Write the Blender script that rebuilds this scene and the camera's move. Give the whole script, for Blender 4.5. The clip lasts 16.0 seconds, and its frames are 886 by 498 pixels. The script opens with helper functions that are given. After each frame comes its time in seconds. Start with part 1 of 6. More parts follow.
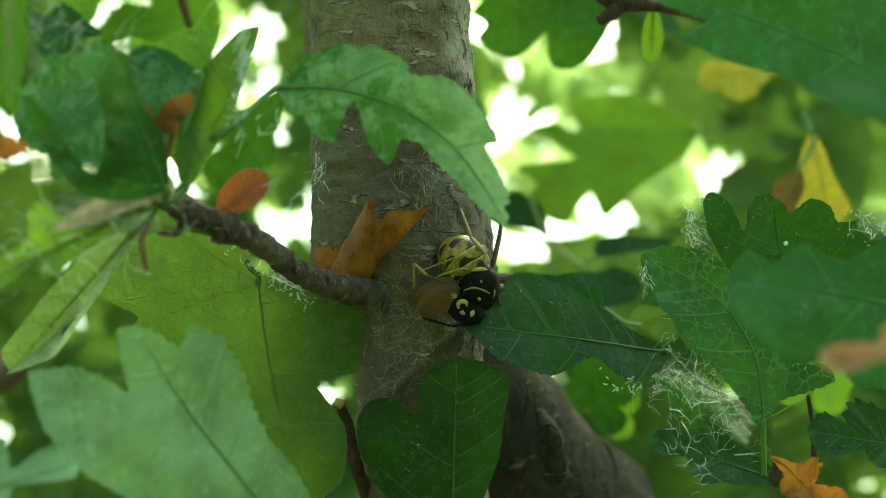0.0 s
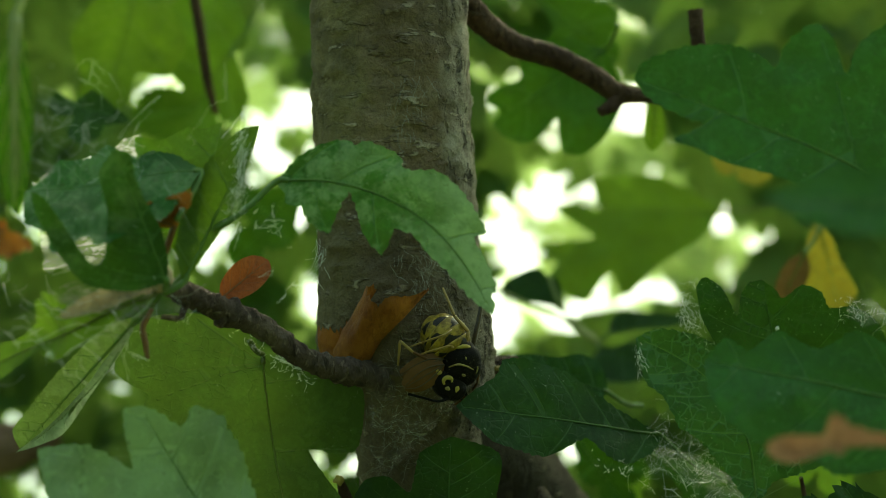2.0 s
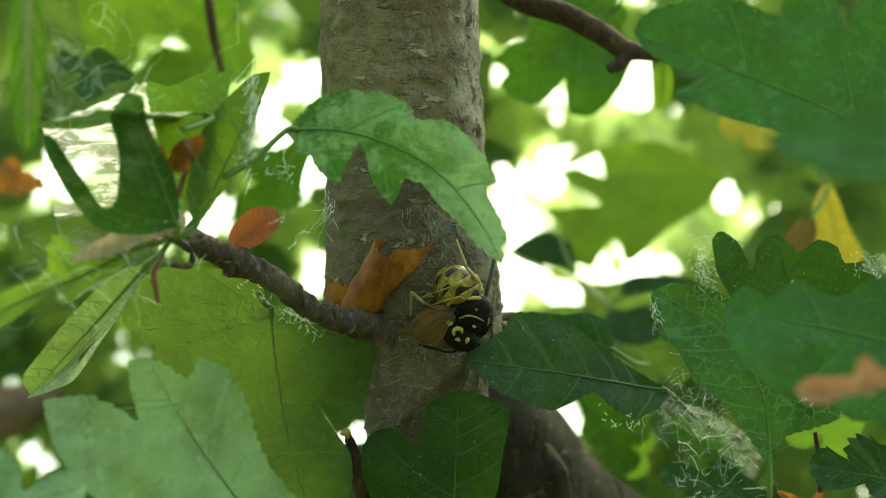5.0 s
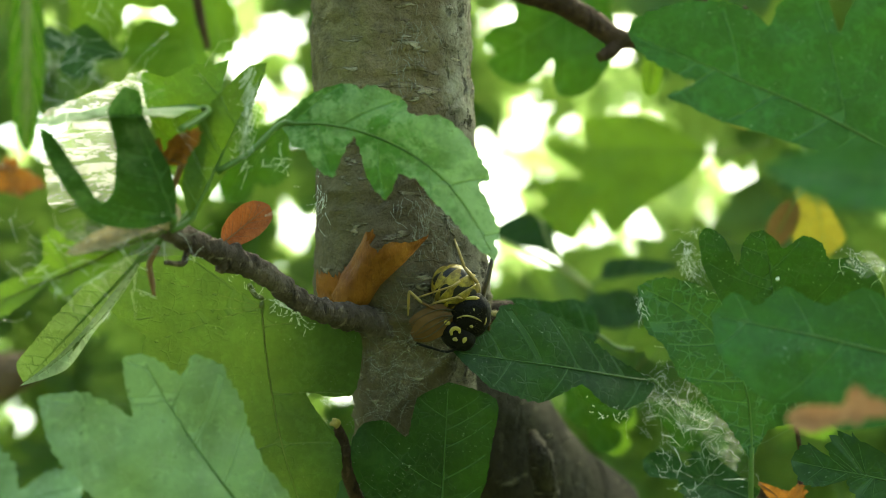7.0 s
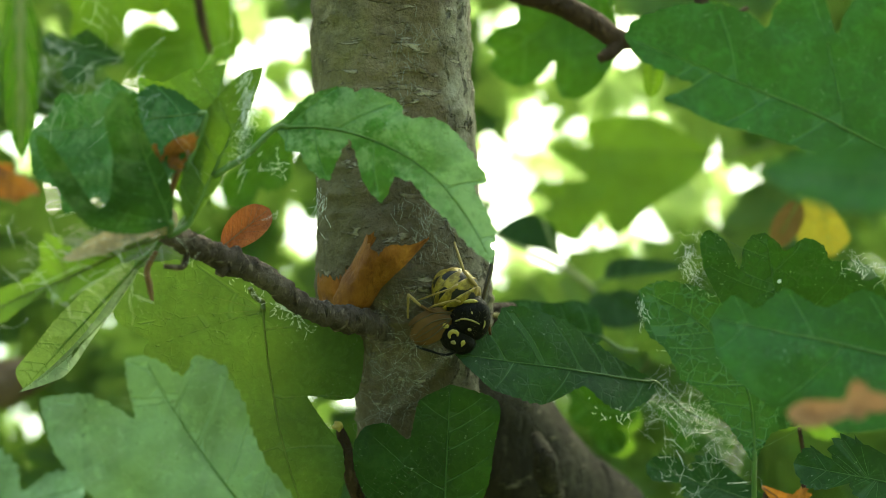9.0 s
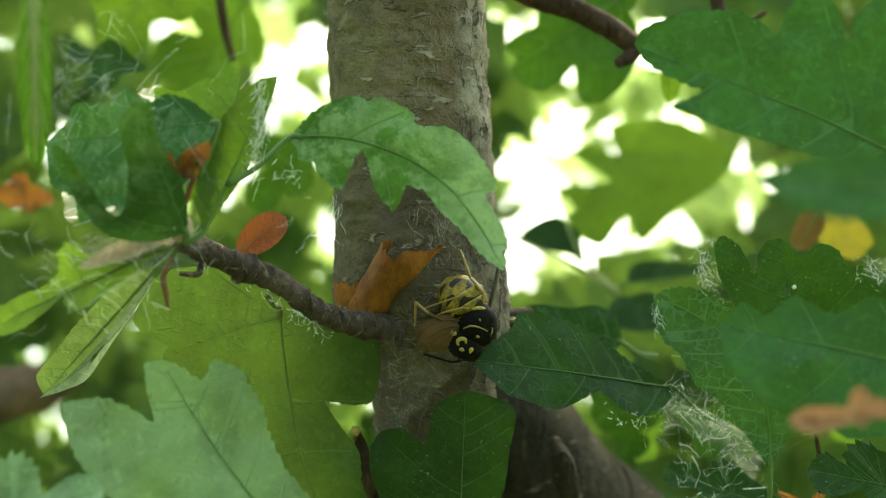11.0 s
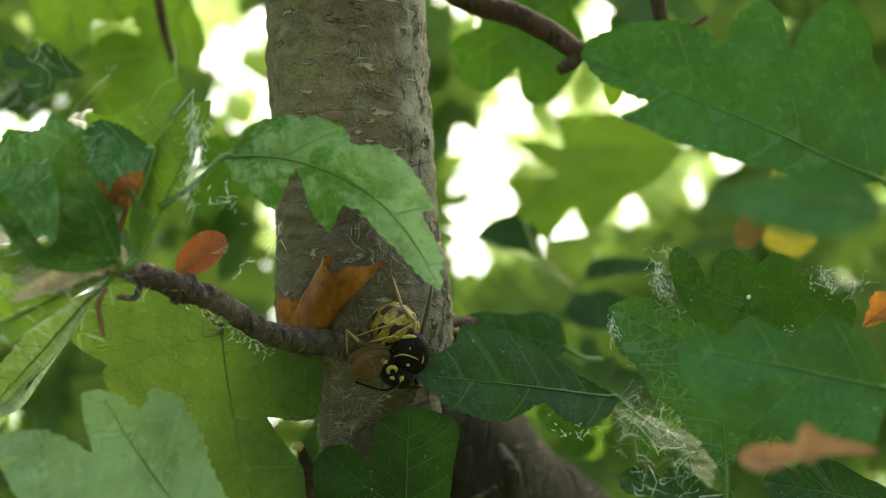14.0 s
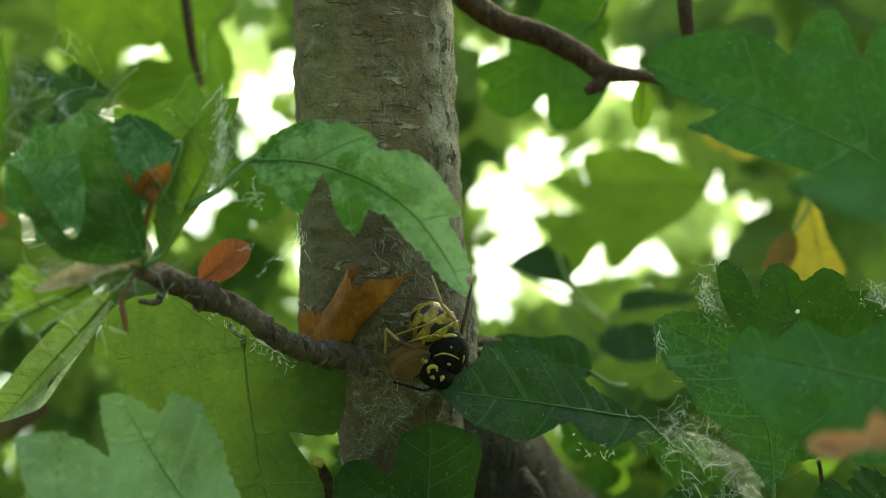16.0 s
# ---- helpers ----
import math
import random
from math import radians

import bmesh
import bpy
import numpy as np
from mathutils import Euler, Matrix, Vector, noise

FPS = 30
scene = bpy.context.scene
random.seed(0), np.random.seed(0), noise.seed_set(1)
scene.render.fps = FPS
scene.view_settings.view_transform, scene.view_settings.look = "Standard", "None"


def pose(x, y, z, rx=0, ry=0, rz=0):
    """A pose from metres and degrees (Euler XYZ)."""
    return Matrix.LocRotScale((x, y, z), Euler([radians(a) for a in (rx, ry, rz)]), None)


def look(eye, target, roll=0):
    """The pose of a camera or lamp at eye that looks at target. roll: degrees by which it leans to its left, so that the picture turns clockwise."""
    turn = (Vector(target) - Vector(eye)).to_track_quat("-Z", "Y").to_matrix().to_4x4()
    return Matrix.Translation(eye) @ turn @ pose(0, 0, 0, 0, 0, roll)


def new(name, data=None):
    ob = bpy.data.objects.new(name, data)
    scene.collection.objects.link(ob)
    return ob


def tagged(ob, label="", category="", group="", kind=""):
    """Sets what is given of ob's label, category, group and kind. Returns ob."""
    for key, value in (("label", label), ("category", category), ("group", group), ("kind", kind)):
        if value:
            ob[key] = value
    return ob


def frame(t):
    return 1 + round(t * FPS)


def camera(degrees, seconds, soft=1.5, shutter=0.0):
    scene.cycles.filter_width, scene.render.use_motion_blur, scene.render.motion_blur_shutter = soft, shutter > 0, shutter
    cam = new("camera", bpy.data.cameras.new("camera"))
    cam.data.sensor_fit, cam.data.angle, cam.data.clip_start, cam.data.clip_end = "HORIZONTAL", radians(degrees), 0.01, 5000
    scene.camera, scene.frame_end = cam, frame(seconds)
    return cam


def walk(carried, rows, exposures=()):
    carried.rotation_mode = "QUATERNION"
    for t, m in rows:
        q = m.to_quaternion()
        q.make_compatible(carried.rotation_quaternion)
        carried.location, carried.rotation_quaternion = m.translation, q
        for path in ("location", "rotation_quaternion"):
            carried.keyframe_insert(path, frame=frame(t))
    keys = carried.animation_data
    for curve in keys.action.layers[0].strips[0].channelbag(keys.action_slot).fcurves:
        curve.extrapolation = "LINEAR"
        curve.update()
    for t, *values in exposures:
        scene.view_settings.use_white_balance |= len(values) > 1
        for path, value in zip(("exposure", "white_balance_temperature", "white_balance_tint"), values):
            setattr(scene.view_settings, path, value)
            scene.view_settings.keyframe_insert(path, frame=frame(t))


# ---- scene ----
from itertools import product

from mathutils.geometry import delaunay_2d_cdt

# ---------------------------------------------------------------- camera
# The stem leans back 20 degrees; everything on it is laid out in its own space and set upright by TREE.
TREE = pose(0, 0, 1.45, 20, 0, 0)
cam = camera(35, 16.0, soft=0.8)
cam.data.dof.use_dof = True
cam.data.dof.focus_distance = 0.196
cam.data.dof.aperture_fstop = 17.0


def eye(x, y, z, yaw, pitch, roll):
    return TREE @ pose(x, y, z) @ pose(0, 0, 0, 90 + pitch, 0, yaw) @ pose(0, 0, 0, 0, 0, roll)


walk(cam, [
    (0, eye(-0.00774, -0.20753, 0.00078, -2.491, -2.307, -0.636)),
    (0.5, eye(-0.00617, -0.21283, 0.00141, -1.454, -2.243, -0.417)),
    (1, eye(-0.00484, -0.21328, 0.00042, -0.718, -1.018, -0.178)),
    (1.5, eye(-0.00207, -0.21489, 0.00331, -0.209, 0.167, 0.160)),
    (2, eye(0.00046, -0.21583, 0.00377, -0.195, 0.358, -0.095)),
    (2.5, eye(-0.00128, -0.21542, 0.00185, -0.252, 0.069, -0.229)),
    (3, eye(-0.00115, -0.21535, -0.00009, -0.182, 0.165, -0.192)),
    (3.5, eye(0.00000, -0.21500, -0.00000, -0.000, -0.001, -0.000)),
    (4, eye(-0.00029, -0.21552, -0.00071, -0.057, 0.154, 0.095)),
    (6.5, eye(-0.00196, -0.21530, 0.00439, -0.829, -2.353, 0.689)),
    (7, eye(-0.00348, -0.21607, 0.00707, -1.351, -2.760, 0.772)),
    (7.5, eye(-0.00523, -0.21658, 0.00762, -1.524, -2.071, 0.169)),
    (8, eye(-0.00416, -0.21582, 0.00644, -1.257, -2.355, 0.276)),
    (10.5, eye(-0.00025, -0.21645, 0.00739, -0.203, -2.630, 0.022)),
    (11, eye(0.00096, -0.21702, 0.00736, 0.576, -2.504, 0.079)),
    (11.5, eye(0.00218, -0.21688, 0.00808, 0.863, -2.580, -0.073)),
    (12, eye(0.00028, -0.21522, 0.01046, -0.609, -3.921, -0.117)),
    (12.5, eye(-0.00131, -0.21784, 0.01600, -2.174, -4.476, -0.386)),
    (13, eye(-0.00181, -0.21808, 0.01642, -2.461, -3.836, -0.074)),
    (13.5, eye(0.00019, -0.21758, 0.01360, -1.964, -3.496, -0.133)),
    (14, eye(0.00254, -0.21555, 0.01377, -1.347, -3.773, -0.386)),
    (14.5, eye(-0.00284, -0.21619, 0.01268, -0.487, -4.448, 0.001)),
    (15, eye(-0.00096, -0.21564, 0.00983, -0.853, -4.391, 0.261)),
    (15.5, eye(-0.00068, -0.21273, 0.00996, -0.878, -1.691, 0.460)),
    (16, eye(0.00272, -0.21422, 0.00729, -0.282, -1.356, 0.318)),
], exposures=[(0, 2.33, 7900, -34), (0.5, 2.44, 7900, -31), (1, 2.32, 7900, -29), (1.5, 1.86, 7900, -28), (2, 1.39, 8500, -30), (2.5, 2.06, 8500, -19), (3.5, 2.14, 8500, -19), (4, 2.21, 8500, -19), (6.5, 2.46, 7900, -19), (7, 2.44, 7900, -20), (7.5, 2.26, 7900, -17), (8, 2.34, 7900, -24), (10.5, 2.44, 7900, -15), (11.5, 2.41, 7900, -13), (12, 2.50, 7900, -12), (12.5, 1.81, 7900, -9), (13, 2.06, 7900, -11), (14, 2.31, 7900, -5), (14.5, 2.68, 7900, -9), (15, 2.71, 7900, -17), (15.5, 1.90, 7900, -22), (16, 2.11, 7900, -18)])

# ---------------------------------------------------------------- daylight
world = bpy.data.worlds.new("sky")
scene.world = world
world.use_nodes = True
wn = world.node_tree
sky = wn.nodes.new("ShaderNodeTexSky")
sky.sky_type = "NISHITA"
sky.sun_disc = False
sky.sun_elevation, sky.sun_rotation = radians(55), radians(20)
sky.air_density, sky.dust_density = 1.0, 6.0
wn.links.new(sky.outputs[0], wn.nodes["Background"].inputs[0])
wn.nodes["Background"].inputs[1].default_value = 0.15
sun_data = bpy.data.lights.new("sun", "SUN")
sun_data.energy, sun_data.angle, sun_data.color = 1.0, radians(40), (1, 0.95, 0.85)
sun = new("sun", sun_data)
sun.matrix_basis = look((1.9, 5.4, 8.2 + 1.45), (0, 0, 1.45))


# ---------------------------------------------------------------- materials
class Nodes:
    """A small helper for node trees."""

    def __init__(self, name):
        self.mat = bpy.data.materials.new(name)
        self.mat.use_nodes = True
        self.t = self.mat.node_tree
        self.bsdf = self.t.nodes["Principled BSDF"]
        self.out = self.t.nodes["Material Output"]
        self.co = self.t.nodes.new("ShaderNodeTexCoord")

    def put(self, socket, value):
        if isinstance(value, bpy.types.NodeSocket):
            self.t.links.new(value, socket)
        elif value is not None:
            socket.default_value = (*value, 1) if isinstance(value, tuple) and len(value) == 3 and socket.type == "RGBA" else value

    def scaled(self, sx, sy, sz, kind="Object"):
        m = self.t.nodes.new("ShaderNodeMapping")
        m.inputs["Scale"].default_value = (sx, sy, sz)
        self.t.links.new(self.co.outputs[kind], m.inputs[0])
        return m.outputs[0]

    def noise(self, scale, detail=3, rough=0.6, vec=None, warp=0.0):
        n = self.t.nodes.new("ShaderNodeTexNoise")
        self.put(n.inputs["Vector"], vec or self.co.outputs["Object"])
        n.inputs["Scale"].default_value, n.inputs["Detail"].default_value = scale, detail
        n.inputs["Roughness"].default_value, n.inputs["Distortion"].default_value = rough, warp
        return n.outputs[0]

    def cells(self, scale, vec=None, feature="DISTANCE_TO_EDGE"):
        n = self.t.nodes.new("ShaderNodeTexVoronoi")
        n.feature = feature
        self.put(n.inputs["Vector"], vec or self.co.outputs["Object"])
        n.inputs["Scale"].default_value = scale
        return n.outputs[0]

    def warped(self, much):
        """Object space pushed about by noise, so that cells lose their even look."""
        n = self.t.nodes.new("ShaderNodeTexNoise")
        n.inputs["Scale"].default_value, n.inputs["Detail"].default_value = 420, 2
        self.t.links.new(self.co.outputs["Object"], n.inputs["Vector"])
        m = self.t.nodes.new("ShaderNodeVectorMath")
        m.operation = "MULTIPLY_ADD"
        self.t.links.new(n.outputs["Color"], m.inputs[0])
        m.inputs[1].default_value = (much,) * 3
        self.t.links.new(self.co.outputs["Object"], m.inputs[2])
        return m.outputs[0]

    def math(self, op, a, b=0.0, c=0.0):
        n = self.t.nodes.new("ShaderNodeMath")
        n.operation = op
        for i, v in enumerate((a, b, c)):
            self.put(n.inputs[i], v)
        return n.outputs[0]

    def span(self, x, lo, hi, a=0.0, b=1.0):
        n = self.t.nodes.new("ShaderNodeMapRange")
        n.interpolation_type = "SMOOTHSTEP"
        self.put(n.inputs[0], x)
        for i, v in enumerate((lo, hi, a, b)):
            n.inputs[i + 1].default_value = v
        return n.outputs[0]

    def mix(self, f, a, b, mode="MIX"):
        n = self.t.nodes.new("ShaderNodeMix")
        n.data_type, n.blend_type = "RGBA", mode
        self.put(n.inputs[0], f)
        self.put(n.inputs[6], a)
        self.put(n.inputs[7], b)
        return n.outputs[2]

    def shift(self, colour, hue=0.5, sat=1.0, val=1.0):
        n = self.t.nodes.new("ShaderNodeHueSaturation")
        for i, v in enumerate((hue, sat, val)):
            self.put(n.inputs[i], v)
        self.put(n.inputs[4], colour)
        return n.outputs[0]

    def chance(self):
        return self.t.nodes.new("ShaderNodeObjectInfo").outputs["Random"]

    def island(self):
        return self.t.nodes.new("ShaderNodeNewGeometry").outputs["Random Per Island"]

    def bump(self, h, strength, dist, before=None):
        n = self.t.nodes.new("ShaderNodeBump")
        n.inputs["Strength"].default_value, n.inputs["Distance"].default_value = strength, dist
        self.put(n.inputs["Height"], h)
        if before:
            self.put(n.inputs["Normal"], before)
        return n.outputs[0]

    def set(self, colour, rough=0.5, normal=None, **more):
        self.put(self.bsdf.inputs["Base Color"], colour)
        self.put(self.bsdf.inputs["Roughness"], rough)
        if normal:
            self.put(self.bsdf.inputs["Normal"], normal)
        for key, v in more.items():
            self.put(self.bsdf.inputs[key.replace("_", " ")], v)
        return self

    def thin(self, colour, amount, normal=None):
        """Lets light through, as a leaf does."""
        tr = self.t.nodes.new("ShaderNodeBsdfTranslucent")
        self.put(tr.inputs[0], colour)
        if normal:
            self.put(tr.inputs[1], normal)
        m = self.t.nodes.new("ShaderNodeMixShader")
        self.put(m.inputs[0], amount)
        self.t.links.new(self.bsdf.outputs[0], m.inputs[1])
        self.t.links.new(tr.outputs[0], m.inputs[2])
        self.t.links.new(m.outputs[0], self.out.inputs[0])
        return self


def leaf_material(name, green, through_colour, pale=(0.2, 0.3, 0.12), blotch=0.25, rough=0.42, let=0.5, single=True, net_k=0.3, mott=0.6, tip=0.0, spread=0.5, line=0.6):
    k = Nodes(name)
    rnd = k.chance() if single else k.island()
    large, fine = k.noise(110, 3), k.noise(900, 4, 0.7)
    uv = k.t.nodes.new("ShaderNodeSeparateXYZ")
    k.t.links.new(k.co.outputs["UV"], uv.inputs[0])
    wob = k.math("MULTIPLY", k.math("SUBTRACT", k.noise(260, 2), 0.5), 0.03)
    ph = k.math("FRACT", k.math("ADD", uv.outputs[0], wob))
    vein = k.span(k.math("ABSOLUTE", k.math("SUBTRACT", ph, 0.5)), 0.015, 0.055, 1, 0)
    net = k.math("MULTIPLY", k.span(k.cells(560, k.warped(0.0012)), 0.0, 0.09, 1, 0), k.span(k.noise(300, 2), 0.35, 0.65))
    lines = k.math("MAXIMUM", k.math("MULTIPLY", vein, 0.8), k.math("MULTIPLY", net, net_k))
    col = k.mix(k.span(large, 0.32, 0.66), tuple(c * 0.75 for c in green), tuple(c * 1.5 for c in green))
    col = k.mix(k.math("MULTIPLY", k.span(k.noise(190, 6, 0.72, warp=0.3), spread, spread + 0.12), blotch), col, pale)
    mottle = k.span(k.noise(430, 5, 0.75, warp=0.4), 0.3, 0.7)
    col = k.mix(k.math("MULTIPLY", mottle, mott), col, tuple(c * 0.5 for c in green))
    col = k.mix(k.math("MULTIPLY", k.span(k.noise(640, 3, 0.6, warp=0.6), 0.56, 0.66), 0.35), col, tuple(c * 1.9 + 0.01 for c in green))
    col = k.mix(k.math("MULTIPLY", lines, line), col, tuple(min(1, c * 1.8 + 0.05) for c in green))
    # pale tip: mildew, and light from behind painted in with it
    if tip:
        xyz = k.t.nodes.new("ShaderNodeSeparateXYZ")
        k.t.links.new(k.co.outputs["Object"], xyz.inputs[0])
        bloom = k.math("MULTIPLY", k.span(k.math("ADD", xyz.outputs[0], k.math("MULTIPLY", k.noise(120, 4), 0.012)), 0.02, 0.034), k.span(k.noise(500, 4, 0.7), 0.3, 0.55, 0.55, 1.0))
        col = k.mix(k.math("MULTIPLY", bloom, tip), col, (0.42, 0.52, 0.3))
    dust = k.math("MULTIPLY", k.span(k.noise(2100, 2, 0.6), 0.665, 0.72), k.span(k.noise(140, 2), 0.42, 0.62))
    col = k.mix(k.math("MULTIPLY", dust, 0.65), col, (0.42, 0.48, 0.36))
    specks = k.span(k.noise(1500, 1), 0.70, 0.76)
    col = k.mix(k.math("MULTIPLY", specks, 0.5), col, (0.05, 0.04, 0.015))
    col = k.shift(col, k.math("ADD", 0.485, k.math("MULTIPLY", rnd, 0.03)), 1.0, k.math("ADD", 0.8, k.math("MULTIPLY", rnd, 0.4)))
    h = k.math("SUBTRACT", k.math("MULTIPLY", fine, 0.5), k.math("MULTIPLY", lines, 0.9))
    nrm = k.bump(k.math("ADD", h, k.math("MULTIPLY", k.noise(260, 2), 1.2)), 0.5, 0.00035)
    glow = k.shift(k.mix(k.math("MULTIPLY", lines, 0.3), through_colour, tuple(c * 0.45 for c in through_colour)), 0.5, 1.0,
                   k.math("SUBTRACT", k.math("ADD", 0.8, k.math("MULTIPLY", large, 0.6)), k.math("MULTIPLY", mottle, 0.22)))
    k.set(col, k.math("ADD", rough - 0.08, k.math("MULTIPLY", fine, 0.22)), nrm, Specular_IOR_Level=0.2)
    return k.thin(glow, let, nrm).mat


LEAF = leaf_material("leaf_green", (0.028, 0.08, 0.013), (0.055, 0.135, 0.009), (0.1, 0.19, 0.05), blotch=0.35, let=0.36)
LEAF_DARK = leaf_material("leaf_dark_green", (0.019, 0.056, 0.011), (0.03, 0.085, 0.008), (0.05, 0.11, 0.03), blotch=0.2, let=0.25, net_k=0.45)
LEAF_BLUE = leaf_material("leaf_dull_green", (0.185, 0.275, 0.125), (0.1, 0.18, 0.045), (0.29, 0.38, 0.22), 0.4, 0.42, 0.25, mott=0.2)
LEAF_TEAL = leaf_material("leaf_deep_green", (0.032, 0.096, 0.018), (0.036, 0.11, 0.012), (0.07, 0.15, 0.045), 0.4, 0.45, 0.2)
LEAF_FRESH = leaf_material("leaf_fresh_green", (0.075, 0.15, 0.025), (0.12, 0.22, 0.018), (0.15, 0.24, 0.07), 0.35, 0.4, 0.4)
LEAF_GREY = leaf_material("leaf_grey_downy", (0.4, 0.46, 0.36), (0.2, 0.26, 0.14), (0.56, 0.6, 0.52), 0.6, 0.5, 0.3)
LEAF_DOWNY = leaf_material("leaf_thin_downy", (0.13, 0.18, 0.075), (0.12, 0.19, 0.04), (0.3, 0.36, 0.22), 0.6, 0.5, 0.35)
LEAF_LIME = leaf_material("leaf_yellow_green", (0.05, 0.105, 0.02), (0.22, 0.38, 0.04), blotch=0.15, let=0.58)
LEAF_OLIVE = leaf_material("leaf_olive_green", (0.055, 0.105, 0.022), (0.1, 0.175, 0.026), (0.17, 0.22, 0.05), blotch=0.25, let=0.45)
LEAF_MILDEW = leaf_material("leaf_mildew_backlit_tip", (0.042, 0.115, 0.018), (0.09, 0.2, 0.016), (0.26, 0.37, 0.17), 0.95, 0.52, 0.25, tip=0.85, spread=0.44)
LEAF_VEIN = leaf_material("leaf_veined_green", (0.028, 0.085, 0.02), (0.05, 0.13, 0.018), (0.1, 0.2, 0.05), 0.3, 0.4, 0.3, net_k=2.6, line=1.0)
LEAF_SILKY = leaf_material("leaf_under_silk", (0.04, 0.11, 0.02), (0.05, 0.13, 0.014), (0.18, 0.27, 0.12), 0.7, 0.55, 0.22, spread=0.46)
LEAF_YELLOW = leaf_material("leaf_autumn_yellow", (0.27, 0.235, 0.035), (0.36, 0.31, 0.04), (0.16, 0.14, 0.05), 0.5, let=0.45)
LEAF_BROWN = leaf_material("leaf_autumn_brown", (0.11, 0.07, 0.025), (0.14, 0.08, 0.025), (0.2, 0.15, 0.08), 0.4, let=0.3)
# Lit copy of the foliage: sunlight through leaves put into a paler colour.
FOLIAGE_LIT_COPY = leaf_material("painted_sunlit_foliage", (0.12, 0.18, 0.05), (0.45, 0.6, 0.22), blotch=0.1, let=0.75, single=False)
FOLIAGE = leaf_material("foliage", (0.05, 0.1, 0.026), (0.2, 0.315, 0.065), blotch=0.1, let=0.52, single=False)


def dead_material(name, dark, light, let=0.25):
    k = Nodes(name)
    a, b = k.noise(160, 4, 0.65), k.noise(1100, 4, 0.7, k.scaled(1, 1, 0.35))
    col = k.mix(k.span(a, 0.3, 0.7), dark, light)
    col = k.mix(k.math("MULTIPLY", k.span(k.noise(1, 4, 0.7, k.scaled(1100, 1100, 240)), 0.5, 0.62), 0.45), col, tuple(c * 0.45 for c in dark))
    net = k.span(k.cells(700), 0, 0.1, 1, 0)
    col = k.mix(k.math("MULTIPLY", net, 0.06), col, tuple(c * 0.4 for c in dark))
    col = k.shift(col, 0.5, 1.0, k.math("ADD", 0.75, k.math("MULTIPLY", b, 0.5)))
    nrm = k.bump(k.math("ADD", b, k.math("MULTIPLY", a, 1.5)), 0.7, 0.0006)
    return k.set(col, 0.62, nrm, Specular_IOR_Level=0.3).thin(light, let, nrm).mat


DEAD = dead_material("dead_leaf_orange", (0.17, 0.055, 0.012), (0.42, 0.175, 0.035))
DEAD_RED = dead_material("dead_leaf_rust", (0.22, 0.05, 0.012), (0.42, 0.13, 0.035))
DEAD_BROWN = dead_material("dead_leaf_brown", (0.17, 0.075, 0.035), (0.4, 0.22, 0.12))
STRAW = dead_material("dry_scale", (0.36, 0.27, 0.15), (0.68, 0.56, 0.38))


def bark_material(name, base, light, moss, lenticels=1.0):
    k = Nodes(name)
    a, b, c = k.noise(70, 4, 0.6), k.noise(420, 5, 0.7), k.noise(1800, 3, 0.7)
    col = k.mix(k.span(a, 0.3, 0.7), base, light)
    col = k.mix(k.math("MULTIPLY", k.span(k.noise(45, 3), 0.5, 0.7), 0.55), col, moss)
    col = k.mix(k.math("MULTIPLY", k.span(k.noise(60, 4, 0.7, warp=0.8), 0.48, 0.62), 0.45), col, tuple(v * 0.4 for v in base))
    col = k.mix(k.math("MULTIPLY", k.span(b, 0.54, 0.7), 0.4), col, tuple(v * 0.28 for v in base))
    flake = k.span(k.noise(1, 3, 0.6, k.scaled(620, 620, 260)), 0.6, 0.68)
    col = k.mix(k.math("MULTIPLY", flake, 0.6), col, tuple(v * 1.5 for v in light))
    crack = k.span(k.noise(1, 4, 0.65, k.scaled(900, 900, 170)), 0.55, 0.64)
    col = k.mix(k.math("MULTIPLY", k.math("MULTIPLY", crack, k.span(k.noise(90, 2), 0.4, 0.55)), 0.38), col, tuple(v * 0.22 for v in base))
    fleck = k.span(k.noise(1, 3, 0.6, k.scaled(1300, 1300, 420)), 0.62, 0.68)
    col = k.mix(k.math("MULTIPLY", fleck, 0.35), col, tuple(min(0.8, v * 1.7) for v in light))
    dash = k.span(k.noise(1, 2, 0.5, k.scaled(190, 190, 900)), 0.64, 0.72)
    col = k.mix(k.math("MULTIPLY", dash, 0.6 * lenticels), col, (0.36, 0.31, 0.23))
    col = k.shift(col, 0.5, 1.0, k.math("ADD", 0.7, k.math("MULTIPLY", c, 0.6)))
    h = k.math("ADD", k.math("ADD", k.math("MULTIPLY", b, 0.9), k.math("MULTIPLY", c, 0.4)), k.math("SUBTRACT", k.math("MULTIPLY", dash, 0.5), k.math("MULTIPLY", crack, 0.6)))
    return k.set(col, 0.85, k.bump(h, 1.0, 0.0014), Specular_IOR_Level=0.2).mat




